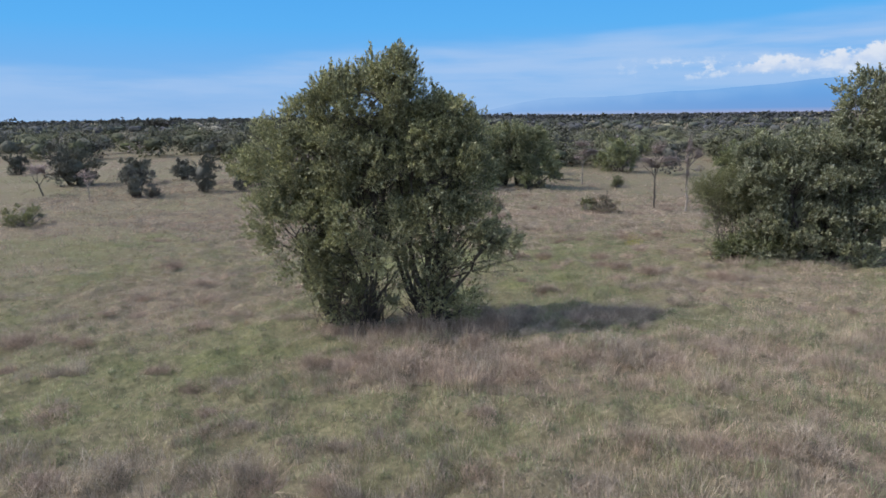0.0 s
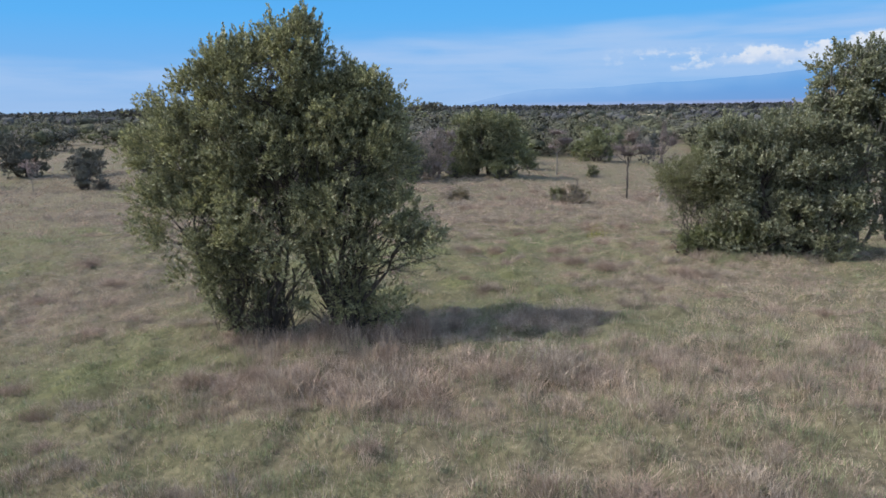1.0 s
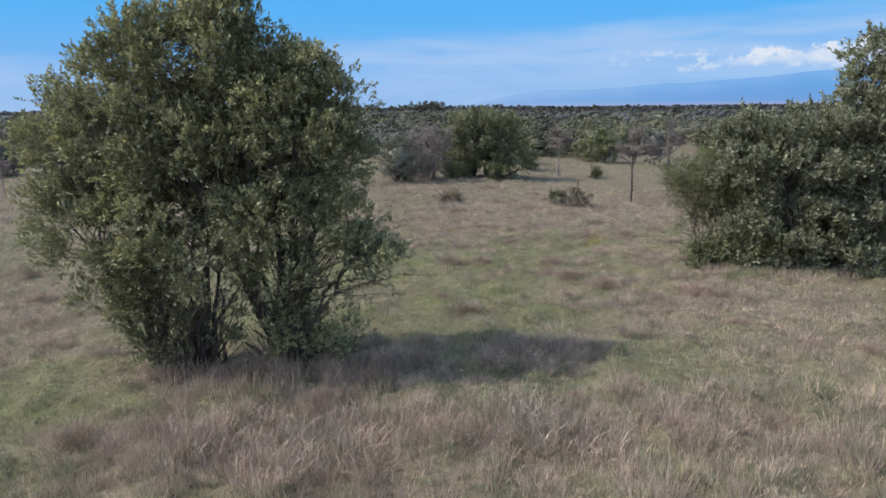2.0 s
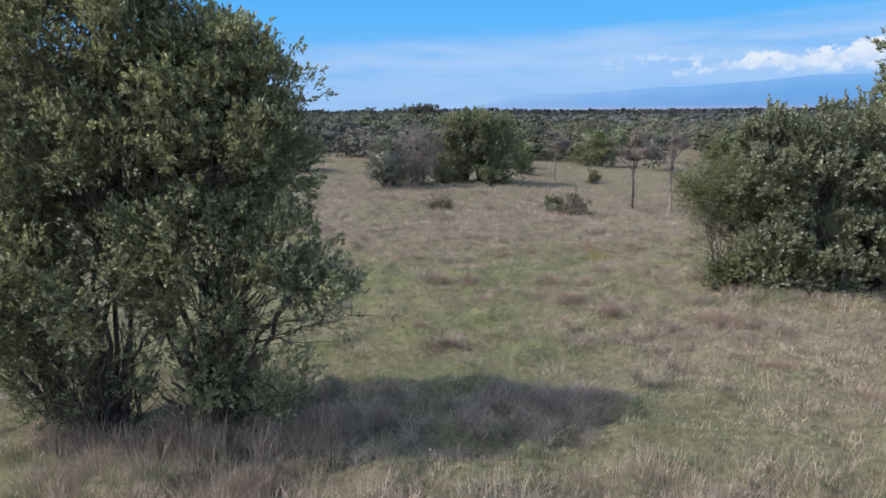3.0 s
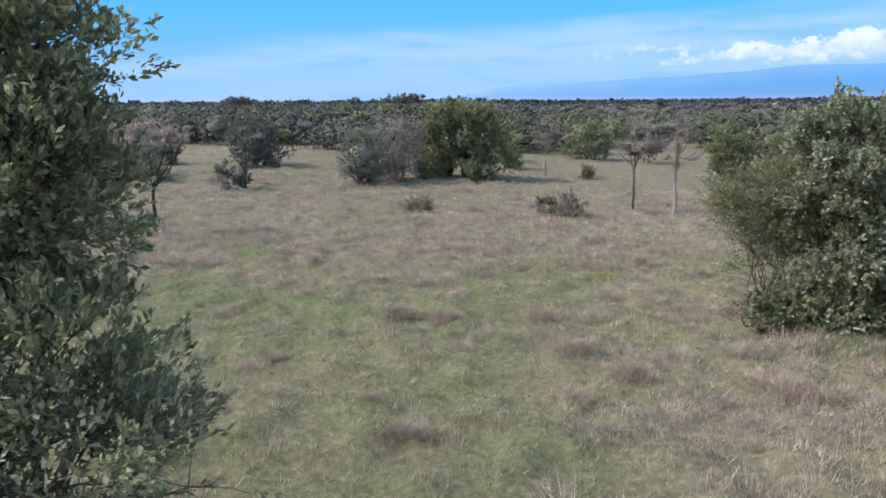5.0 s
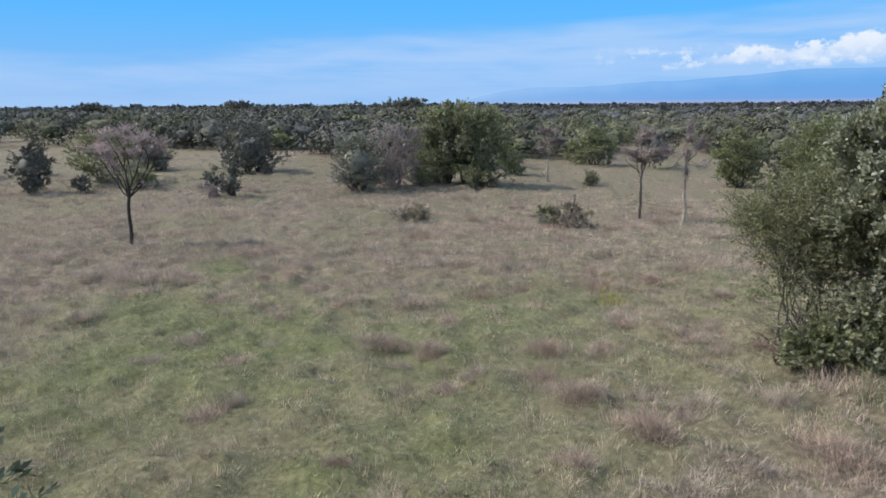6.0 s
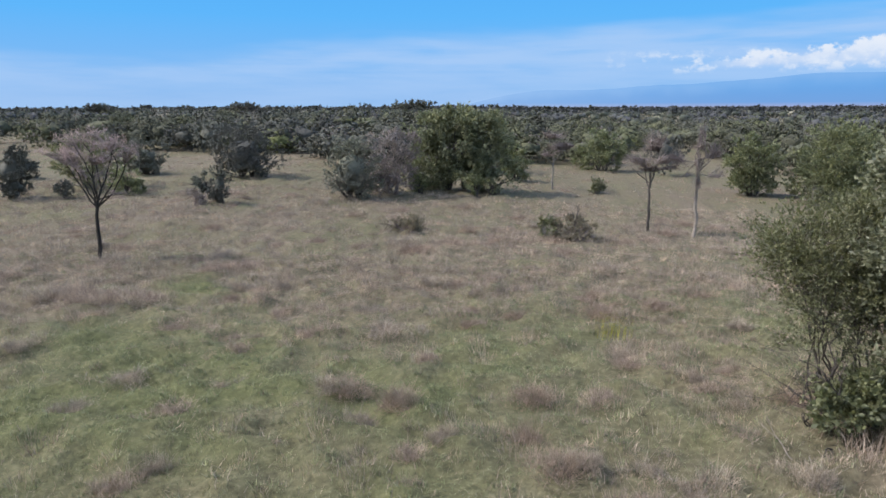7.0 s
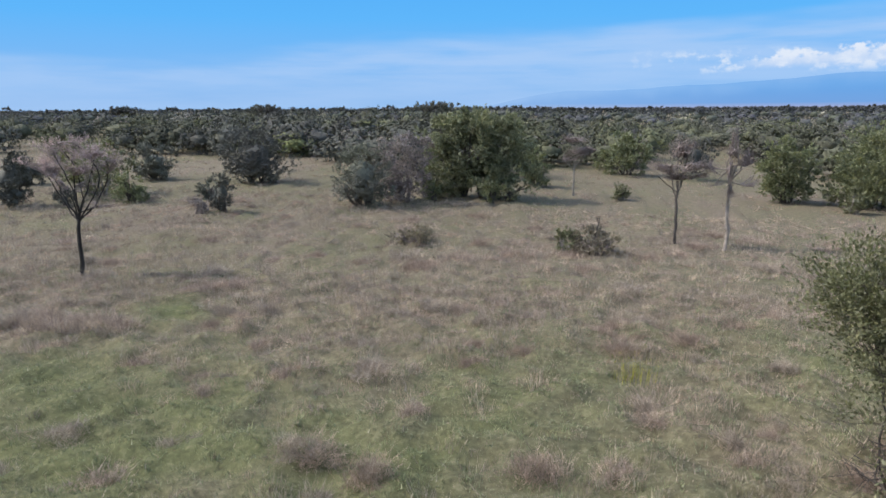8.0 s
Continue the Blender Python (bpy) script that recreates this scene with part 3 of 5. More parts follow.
# ---- the large tree ----
UPPER_CROWN = [(0.0, 0.0, 5.1, 0.58, 0.58, 0.5, 1), (0.15, 0.0, 4.45, 0.85, 0.8, 0.6, 1), (-1.0, 0.0, 4.42, 1.3, 1.05, 0.95, 1), (0.75, 0.1, 4.1, 0.8, 0.8, 0.8, 1), (1.5, 0.1, 3.95, 0.36, 0.36, 0.58, 2.4), (1.1, 0.0, 4.35, 0.35, 0.4, 0.45, 1), (-2.15, 0.2, 3.45, 1.2, 0.9, 1.1, 1),
     (-0.6, -0.1, 3.2, 1.55, 1.05, 1.2, 1), (1.15, -0.2, 3.3, 0.84, 0.8, 0.74, 1.5), (1.6, -0.5, 2.15, 0.72, 0.58, 0.45, 1.0), (2.2, -0.6, 1.95, 0.44, 0.38, 0.3, 1.2)]
LOWER_CROWN = [(-1.95, -0.35, 2.3, 1.0, 0.8, 0.85, 0.85), (-0.6, -0.9, 2.05, 1.25, 0.8, 0.75, 0.65), (0.8, -0.5, 2.45, 0.74, 0.7, 0.5, 0.75), (0.75, -0.6, 1.6, 0.7, 0.55, 0.45, 0.1),
     (-1.4, -0.4, 1.25, 0.8, 0.55, 0.6, 0.6), (1.3, 0.1, 0.4, 0.5, 0.4, 0.36, 1.5), (-1.7, -0.1, 1.35, 0.55, 0.5, 0.5, 0.8), (0.0, -0.5, 1.25, 0.75, 0.5, 0.5, 0.12), (-1.25, -0.3, 0.6, 0.75, 0.4, 0.45, 0.6), (0.75, -0.3, 0.9, 0.4, 0.35, 0.5, 0.5),
     (-0.3, -0.5, 0.95, 0.8, 0.45, 0.55, 0.16), (0.3, -0.3, 0.5, 0.7, 0.4, 0.4, 0.18), (-0.7, -0.45, 0.4, 0.6, 0.4, 0.35, 0.4)]
leafy_tree(
    "tree", "large round evergreen tree with dense olive-green leaves and many stems", "tree", on_ground(-1.25, 14.9), 11,
    UPPER_CROWN + LOWER_CROWN,
    [(-0.8, 0.0), (-0.65, -0.15), (0.6, 0.05), (0.7, -0.1), (-1.6, 0.1)], LEAF_BROAD, BARK_DARK, twigs=22500, per=12, reach=0.14, length=0.064, width=0.027, stem_r=0.05, boughs=620, shell=0.42, rough=0.22, sprigs=110, tuft=0.29, crowd=42, spread=0.5,
    core=[(-0.6, 0.1, 3.7, 1.3, 0.8, 1.0), (0.6, 0.2, 3.6, 0.9, 0.7, 0.9), (-0.9, 0.1, 2.7, 1.1, 0.7, 0.6)], core_size=(0.2, 0.55),
    sprays=[((0.7, -0.1, 0.85), (2.65, -0.7, 1.62)), ((0.75, -0.1, 1.0), (2.35, -0.95, 1.4)), ((0.7, -0.1, 1.1), (2.1, -0.5, 1.5)), ((0.7, 0.0, 1.0), (1.7, -0.9, 1.65)), 
            ((-1.8, 0.1, 3.6), (-2.75, 0.0, 4.5)), ((-2.0, 0.1, 3.4), (-3.2, 0.1, 4.1))],
    shoots=[(-0.8, -0.1, 0.5, 1.4, 120), (-1.5, 0.0, 0.35, 1.0, 50), (0.6, -0.1, 0.35, 0.9, 80)])

# ---- the thicket beside the open grass ----
BUSH_TOP = [(-1.4, -0.1, 3.1, 0.6, 0.65, 0.6, 1), (-0.6, -0.1, 3.25, 0.7, 0.7, 0.55, 1), (0.3, -0.2, 3.3, 0.8, 0.8, 0.6, 1), (-1.5, -0.3, 2.3, 0.65, 0.7, 0.6, 1), (-0.7, -0.6, 2.45, 0.7, 0.5, 0.6, 1), (0.2, -0.7, 2.4, 0.7, 0.55, 0.6, 1)]
BUSH_FOOT = [(-1.55, -0.3, 1.2, 0.6, 0.7, 0.6, 1), (-0.6, -0.8, 1.3, 0.65, 0.5, 0.5, 1), (0.3, -0.8, 1.2, 0.65, 0.5, 0.5, 1), (1.2, -0.6, 1.3, 0.8, 0.7, 0.7, 1), (1.0, -0.3, 3.05, 0.75, 0.7, 0.75, 1), (-1.4, -0.5, 0.45, 0.55, 0.5, 0.4, 1), (-0.5, -0.95, 0.5, 0.7, 0.45, 0.45, 1),
     (0.9, -1.0, 0.4, 0.7, 0.45, 0.4, 1), (0.0, 0.2, 2.0, 1.3, 1.0, 1.4, 0.4)]
leafy_tree(
    "bush", "dense broad-leaved evergreen bush, grey-green down to the grass", "bush", on_ground(9.9, 22.6), 21,
    BUSH_TOP + BUSH_FOOT,
    [(-0.4, 0.1), (0.5, 0.0), (0.1, 0.3)], LEAF_THICKET, BARK_DARK, twigs=9600, per=10, reach=0.14, length=0.082, width=0.042, boughs=160, shell=0.55, tuft=0.27, crowd=30, rough=0.3, sprigs=60,
    core=[(-0.2, 0.1, 1.5, 1.3, 0.9, 1.2), (-0.6, 0.1, 2.8, 0.9, 0.7, 0.7), (0.6, 0.1, 2.7, 0.8, 0.7, 0.7)], core_size=(0.4, 0.75))
leafy_tree(
    "tree", "tall leafy evergreen tree with a pale slim trunk in a thicket", "tree", on_ground(11.55, 22.65), 22,
    [(-0.2, 0.1, 4.95, 0.75, 0.75, 0.65, 1), (0.6, 0.2, 4.9, 0.8, 0.8, 0.7, 1), (-0.3, 0.0, 4.0, 0.75, 0.75, 0.7, 1), (0.5, -0.2, 3.7, 0.9, 0.8, 0.8, 1), (-0.2, -0.3, 2.9, 0.7, 0.7, 0.6, 1), (0.5, 0.0, 2.5, 1.1, 0.9, 0.9, 0.8), (1.7, 0.3, 4.1, 1.1, 1.1, 1.2, 1), (2.2, 0.0, 2.6, 1.1, 1.1, 1.2, 1),
     (-0.6, -0.5, 1.7, 0.6, 0.5, 0.5, 1), (1.2, -0.3, 1.3, 0.9, 0.7, 0.8, 0.6)],
    [(0.0, 0.0), (0.45, 0.3), (1.6, 0.2)], LEAF_THICKET, BARK_GREY, twigs=9200, per=10, reach=0.14, length=0.082, width=0.042, boughs=160, shell=0.5, sprigs=40, tuft=0.25, crowd=28, rough=0.25)
leafy_tree(
    "thorn_bush", "fine-leaved olive thorn bush with dark bare lower twigs", "bush", on_ground(8.0, 23.3), 23,
    [(0.0, 0.0, 1.95, 1.0, 0.95, 0.7, 1), (-0.6, -0.3, 1.85, 0.75, 0.7, 0.6, 1), (0.5, 0.1, 2.3, 0.85, 0.8, 0.6, 1), (-0.9, -0.1, 2.1, 0.5, 0.5, 0.5, 1), (0.3, -0.4, 1.6, 0.8, 0.6, 0.5, 1), (-0.35, -0.5, 1.35, 0.7, 0.5, 0.4, 0.5), (-0.3, -0.3, 0.85, 0.75, 0.5, 0.5, 0.35), (0.5, -0.5, 0.7, 0.6, 0.5, 0.5, 0.6)],
    [(-0.5, -0.1), (0.0, 0.2), (0.4, -0.2), (0.8, 0.1), (-0.1, -0.5)], LEAF_FINE, BARK_DARK, twigs=4600, per=13, reach=0.2, length=0.05, width=0.019, stem_r=0.018, boughs=480, shell=0.25,
    sprays=[((0.0, -0.2, 0.5), (-1.35, -0.5, 0.85)), ((0.1, -0.3, 0.4), (-1.1, -0.9, 0.55))], shoots=[(0.1, -0.3, 1.2, 0.8, 90)])
leafy_tree(
    "bush", "low fresh-green leafy bush at the foot of a thorn bush", "bush", on_ground(8.15, 22.35), 24,
    [(0.0, 0.0, 0.45, 0.75, 0.5, 0.4, 1), (0.5, -0.15, 0.6, 0.5, 0.45, 0.45, 1), (-0.55, 0.0, 0.35, 0.4, 0.35, 0.28, 0.8), (0.9, -0.2, 0.4, 0.5, 0.45, 0.35, 1)],
    [(-0.1, 0.0), (0.4, -0.1)], LEAF_FRESH, BARK_DARK, twigs=1300, per=10, reach=0.14, length=0.085, width=0.042, stem_r=0.016, boughs=90, shell=0.35, tuft=0.2, crowd=16)

# ---- bushes and trees of the open field ----
KINDS = {
    "broad": (LEAF_BROAD, BARK_DARK), "dark": (LEAF_DARK, BARK_DARK), "fresh": (LEAF_FRESH, BARK_DARK), "fine": (LEAF_FINE, BARK_GREY), "grey": (LEAF_BARE, BARK_MAUVE), "brown": (LEAF_BROWN, BARK_MAUVE),
}


def field_bush(name, label, x, y, width, height, kind, seed, detail=1.0, group="", foot=0.0):
    """A bush of the given width and height whose lobes crowd round its middle."""
    rng = np.random.default_rng(seed)
    r, h = width / 2, height
    lobes = [(0, 0, h * (0.46 + foot / 2), r * 0.78, r * 0.75, h * (0.42 - foot / 3)), (0, 0, h * 0.2, r * 0.7, r * 0.65, h * 0.2)]
    for k in range(5):
        a = k * 1.257 + rng.random()
        q = 0.5 * r * (0.7 + 0.5 * rng.random())
        z = h * (foot + (0.72 - foot) * (0.22 + 0.78 * rng.random()))
        s = 0.42 * r * (0.8 + 0.4 * rng.random())
        lobes.append((q * math.cos(a), q * math.sin(a), z, s * 1.1, s * 1.1, min(s * 1.1, h - z)))
    lobes.append((rng.normal() * r * 0.15, rng.normal() * r * 0.15, h * 0.78, r * 0.5, r * 0.5, h * 0.16))
    leaf, bark = KINDS[kind]
    dist = math.hypot(x - 4, y - 16)
    size = 0.085 * max(1.0, dist / 30)
    n = int(min(1900, 85 * (width * height + width) / (size * 10)) * detail)
    return leafy_tree(name, label, "bush" if name != "tree" else "tree", on_ground(x, y), seed, lobes, [(-0.1 * r, 0), (0.15 * r, 0.05 * r)], leaf, bark,
                      twigs=n, per=8, reach=size * 1.8, length=size, width=size * 0.58, stem_r=0.05, boughs=30, shell=0.45, group=group, rough=0.3, tuft=max(0.2, width * 0.085), core=lobes[:2] if height > 1.6 and kind in ("dark", "tree") else None, core_size=(0.35, 0.64), simple=True)


leafy_tree(
    "tree", "spreading dark-green evergreen tree over a leafy skirt", "tree", on_ground(-0.55, 52.8), 31,
    [(-0.5, 0.0, 3.75, 1.5, 1.4, 0.95, 1), (0.9, 0.1, 3.55, 1.4, 1.3, 0.9, 1), (-1.6, -0.1, 3.2, 1.1, 1.2, 1.1, 1), (1.9, 0.1, 3.0, 1.2, 1.2, 1.1, 1), (0.1, -0.9, 3.0, 1.5, 0.9, 1.2, 1), (-1.5, -0.4, 1.8, 1.1, 1.0, 1.0, 1), (0.5, -0.9, 1.5, 1.2, 0.8, 0.9, 0.8), (2.1, -0.2, 1.5, 1.1, 1.0, 0.9, 1), (2.9, 0.0, 0.8, 0.9, 0.8, 0.7, 0.9), (-1.2, -0.5, 0.8, 1.1, 0.8, 0.7, 1), (0.6, -0.8, 0.6, 1.0, 0.7, 0.55, 1), (0.0, 0.2, 2.4, 1.9, 1.5, 1.8, 0.4)],
    [(-0.4, 0.0), (0.5, 0.1), (1.3, 0.0)], LEAF_SHADY, BARK_DARK, twigs=5600, per=9, reach=0.24, length=0.13, width=0.075, stem_r=0.08, boughs=60, shell=0.5, rough=0.2, tuft=0.4, crowd=26,
    core=[(-0.1, 0.3, 3.2, 1.7, 1.2, 1.2), (0.6, 0.3, 1.6, 1.8, 1.0, 1.1), (-0.9, 0.2, 1.4, 1.0, 0.9, 0.9)], core_size=(0.25, 0.62), simple=True)
field_bush("bush", "grey-green bush with bare mauve twigs at its edge", -5.0, 46.8, 3.2, 3.0, "dark", 32, 1.2)
field_bush("thorn_bush", "bare mauve-grey thorn bush", -3.6, 49.0, 3.4, 3.9, "grey", 33, 1.2)
field_bush("bush", "dark round evergreen bush in dry grass", -13.6, 54.0, 4.6, 3.1, "dark", 34, 1.3)
field_bush("bush", "slim upright young bush in dry grass", -10.3, 43.4, 1.0, 1.7, "dark", 35)
field_bush("bush", "ragged dark bush in dry grass", -20.2, 43.0, 2.2, 2.6, "dark", 36)
field_bush("bush", "small leafy bush in dry grass", -15.7, 45.1, 1.9, 1.45, "fresh", 37)
field_bush("bush", "low round bush in dry grass", -20.0, 54.0, 3.0, 2.2, "dark", 38)
field_bush("bush", "upright fresh-green leafy bush", 16.8, 56.6, 3.4, 3.8, "fresh", 39, 1.8)
field_bush("bush", "broad fresh-green leafy bush", 21.0, 55.5, 5.2, 4.6, "fresh", 40, 2.0)
field_bush("bush", "small fresh-green bush below a larger tree", 2.7, 60.0, 2.3, 2.4, "fresh", 41)
field_bush("bush", "round fresh-green bush before the woods", 9.4, 71.0, 4.4, 3.4, "fresh", 42)
field_bush("bush", "low leafy bush below a spreading tree", -2.5, 51.3, 2.2, 1.7, "fine", 43)
field_bush("bush", "dark round bush in dry grass", -32.0, 46.0, 4.4, 2.9, "dark", 44)
field_bush("bush", "ragged dark bush in dry grass", -23.7, 40.7, 2.1, 2.1, "dark", 45)
field_bush("bush", "small dark bush in dry grass", -25.5, 50.0, 2.0, 1.7, "dark", 46)
field_bush("bush", "low spreading green bush", -18.6, 46.5, 3.8, 2.9, "fine", 47)
field_bush("bush", "low sprawling green shrub in grass", -23.0, 29.9, 2.4, 0.9, "fine", 48)
field_bush("bush", "small dark bush in dry grass", -44.0, 55.0, 2.0, 1.5, "dark", 49)
field_bush("bush", "low green bush beside brown bare twigs", 4.4, 39.2, 1.2, 0.75, "fine", 50, 1.0)
# brown twigs that also stand in for a shadow on the grass
field_bush("bush", "low tangle of dry twigs, standing in partly for shade", -1.1, 39.2, 2.0, 0.5, "brown", 52, 1.2)
field_bush("bush", "low tangle of brown bare twigs in dry grass", 5.45, 39.1, 2.0, 0.85, "brown", 51, 1.3)
for x, y, w, h, kind, seed in ((-2.3, 50.2, 1.1, 0.9, "fresh", 101), (0.7, 50.6, 1.2, 1.0, "fresh", 102), (1.6, 51.4, 1.0, 0.8, "broad", 103), (7.6, 55.0, 1.1, 0.9, "fine", 104), (-12.6, 46.5, 1.0, 0.9, "dark", 105), (-17.9, 43.4, 0.9, 0.7, "dark", 106), (19.0, 53.0, 1.3, 1.3, "fine", 107),
                               (-22.3, 40.2, 0.9, 0.8, "dark", 108), (-11.0, 42.7, 0.8, 0.5, "grey", 109), (23.5, 50.5, 2.4, 2.0, "fresh", 111), (-27.5, 47.0, 2.6, 1.9, "dark", 112)):
    field_bush("bush", "small low bush rising from dry grass", x, y, w, h, kind, seed)


def thorn_tree(name, label, x, y, height, seed, bark, pads, trunk=0.45, radius=0.065, lean=0.0, twigs=520, per=6, leaf=None, size=0.075, group=""):
    """A slim bare trunk under an open crown of fine twigs that lies in flat pads (cx, cy, cz, rx, ry, rz)."""
    rng = np.random.default_rng(seed)
    root = new(name)
    root.location = on_ground(x, y)
    tagged(root, label, "tree", group)
    fork_at = np.array([lean, 0, height * trunk])
    stem = limb(rng, (0, 0, -0.1), fork_at, radius, radius * 0.72, 0.04, 9)
    limbs, boughs, arms = [], [], [stem]
    for k, pad in enumerate(pads):
        for j in range(1 if k else 2):
            start = stem[0][rng.integers(7, 9)]
            end = np.array(pad[:3]) + rng.normal(size=3) * np.array(pad[3:6]) * 0.35
            pts, rad = limb(rng, start, end, radius * 0.4, radius * 0.18, 0.3, 9)
            arms.append((pts, rad))
            limbs.append((k, pts))
    tips, ways, pick = crown_twigs(rng, pads, twigs, 0.3, 0.3, 0.1, 6)
    for i in range(len(tips)):
        near = [q for k, q in limbs if k == pick[i]]
        pts = near[rng.integers(len(near))]
        a = pts[rng.integers(6, len(pts))]
        boughs.append(limb(rng, a, tips[i], radius * 0.22, radius * 0.08, 0.14, 4))
    v, f = tubes(arms, 7)
    mesh_object("trunk", v, f, bark, root, smooth=True)
    v, f = tubes(boughs, 3)
    mesh_object("branch_crown", v, f, BARK_DARK if leaf is LEAF_SHRUB else BARK_MAUVE, root, "tangle of fine bare mauve-grey twigs")
    if leaf:
        v, f = leafy(rng, tips, ways, per, size * 2.5, size, size * 0.5 if leaf is LEAF_SHRUB else size * 0.16, 1.0)
        mesh_object("crown", v, f, leaf, root)
    return root


thorn_tree("thorn_tree", "slim dark-stemmed thorn tree with an open mauve-grey crown", -9.0, 32.5, 3.8, 61, BARK_BLACK,
           [(0.0, 0.0, 3.65, 0.5, 0.45, 0.08), (-0.5, 0.1, 3.5, 0.5, 0.4, 0.08), (0.6, -0.1, 3.4, 0.6, 0.5, 0.08), (-1.0, 0.1, 3.1, 0.45, 0.4, 0.08), (1.0, 0.0, 3.15, 0.5, 0.4, 0.07), (-0.5, -0.1, 3.0, 0.4, 0.35, 0.1), (0.4, 0.1, 2.95, 0.5, 0.4, 0.1),
            (-0.25, 0.0, 2.6, 0.3, 0.25, 0.12), (0.3, 0.0, 2.55, 0.25, 0.22, 0.1), (0.85, 0.1, 1.95, 0.3, 0.2, 0.05)], 0.46, lean=0.12, twigs=560, per=9, leaf=LEAF_GREY, size=0.075)
thorn_tree("thorn_tree", "slim thorn tree with a mauve-brown crown of twigs", 8.35, 41.6, 3.9, 62, BARK_DARK,
           [(0.05, 0.0, 3.5, 0.5, 0.5, 0.35), (-0.45, 0.0, 2.8, 0.6, 0.5, 0.2), (0.5, 0.0, 2.85, 0.6, 0.5, 0.2), (0.0, 0.1, 2.5, 0.5, 0.4, 0.2), (-0.8, 0.0, 2.45, 0.4, 0.3, 0.08), (0.85, 0.0, 2.5, 0.45, 0.3, 0.08)], 0.48, twigs=620, per=6, leaf=LEAF_ASH)
thorn_tree("dead_tree", "pale dead tree with thin broken branches", 10.05, 41.4, 4.4, 63, BARK_PALE,
           [(0.05, 0.0, 3.7, 0.3, 0.3, 0.6), (0.5, 0.1, 3.3, 0.45, 0.3, 0.4), (-0.6, 0.0, 3.0, 0.5, 0.3, 0.25), (0.1, 0.0, 4.2, 0.2, 0.2, 0.25), (0.7, 0.0, 2.5, 0.35, 0.25, 0.2), (-0.4, 0.0, 2.4, 0.35, 0.25, 0.2), (0.05, 0.0, 2.9, 0.25, 0.25, 0.5), (0.1, 0.0, 2.1, 0.18, 0.18, 0.3)], 0.66, radius=0.075, twigs=420, per=5, leaf=LEAF_ASH)
thorn_tree("thorn_tree", "small grey thorn tree before dark bushes", 5.05, 56.2, 3.6, 64, BARK_GREY,
           [(0.0, 0.0, 3.2, 0.9, 0.7, 0.3), (0.3, 0.0, 2.5, 0.9, 0.7, 0.4), (-0.5, 0.0, 2.1, 0.6, 0.5, 0.3)], 0.45, twigs=460, per=7, leaf=LEAF_ASH)
thorn_tree("thorn_tree", "small leaning bare thorn tree in dry grass", -30.3, 40.8, 2.3, 65, BARK_DARK,
           [(-0.5, 0.0, 1.7, 0.6, 0.5, 0.4), (0.2, 0.0, 1.9, 0.6, 0.5, 0.3)], 0.35, lean=-0.3, twigs=260, leaf=LEAF_GREY)
thorn_tree("thorn_tree", "small bare thorn sapling in dry grass", -26.0, 39.3, 2.0, 66, BARK_GREY, [(0.0, 0.0, 1.6, 0.5, 0.4, 0.3), (0.2, 0.0, 1.2, 0.4, 0.4, 0.2)], 0.4, radius=0.04, twigs=160, leaf=LEAF_GREY)
for x, y, h, w, seed in ((-17.7, 139.0, 5.1, 3.2, 67), (-50.0, 139.0, 4.7, 2.8, 68), (-86.0, 150.0, 4.6, 2.8, 69)):
    thorn_tree("umbrella_tree", "flat-topped umbrella tree standing above the far bushland", x, y, h, seed, BARK_DARK,
               [(0, 0, h - 0.6, w, w, 0.45), (w * 0.5, 0, h - 1.0, w * 0.6, w * 0.6, 0.35), (-w * 0.5, 0, h - 1.1, w * 0.6, w * 0.6, 0.35)], 0.5, 0.14, twigs=360, per=12, leaf=LEAF_SHRUB, size=0.26, group="umbrella trees")

# ---- far woods ----
def bush_cloud(rng, clumps, rounds, bumps=7, inside=1.0):
    """A bush one metre high and wide: rounded leafy boughs, ragged all over with leaf clumps. Points, facings, body, its faces and facings."""
    lobes = [(0, 0, 0.45, 0.72, 0.72, 0.46)]
    for k in range(bumps):
        a = k * 6.283 / max(bumps, 1) + rng.random()
        up = 0.2 + 0.55 * rng.random()
        out = 0.6 * math.sqrt(max(0.05, 1 - (up - 0.2) ** 2 * 1.8)) * (0.8 + 0.35 * rng.random())
        wide = 0.26 + 0.16 * rng.random()
        lobes.append((out * math.cos(a), out * math.sin(a), up, wide, wide, wide * 0.62))
    p, w, _ = crown_twigs(rng, lobes, clumps, 0.72, 0.18, 0.06, 7)
    v, f = ball(rounds)
    way = unit(v / np.array(lobes[0][3:6]))
    v = v * (0.3 + 0.3 * rng.random((len(v), 1))) * inside * np.array(lobes[0][3:6]) + np.array(lobes[0][:3])
    return p, w, v, f, way


def chips(rng, centre, face, size):
    """Single-triangle leaf sprays that lie across the given facing."""
    n = len(centre)
    face = unit(face + rng.normal(size=(n, 3)) * 0.28)
    u = unit(np.cross(face, rng.normal(size=(n, 3))))
    v = np.cross(face, u)
    L = size[:, None]
    pts = np.stack([centre + u * L * 0.6, centre - u * L * 0.35 + v * L * 0.5, centre - u * L * 0.35 - v * L * 0.5], 1).reshape(-1, 3)
    return pts, np.arange(n * 3).reshape(-1, 3)


def wooded(x, y, rng):
    """Where the woods stand: behind the open field, with a few glades."""
    edge = 56 + 15 * float(smoothstep((-x - 8) / 14)) + 7 * float(smoothstep((x - 7) / 8)) + 8 * float(value_noise(np.array(x * 0.13), np.array(2.0), 5))
    if y < edge or rng.random() > 0.8 + 0.2 * (y - edge) / 10:
        return False
    if y < 76 and float(blob(x, y, 7.5, 66.0, 6.0, 8.0)) > 0.4:
        return False
    return float(value_noise(np.array(x * 0.07 + 30), np.array(y * 0.05 + 12), 9)) > (0.27 if y < 120 else 0.16)


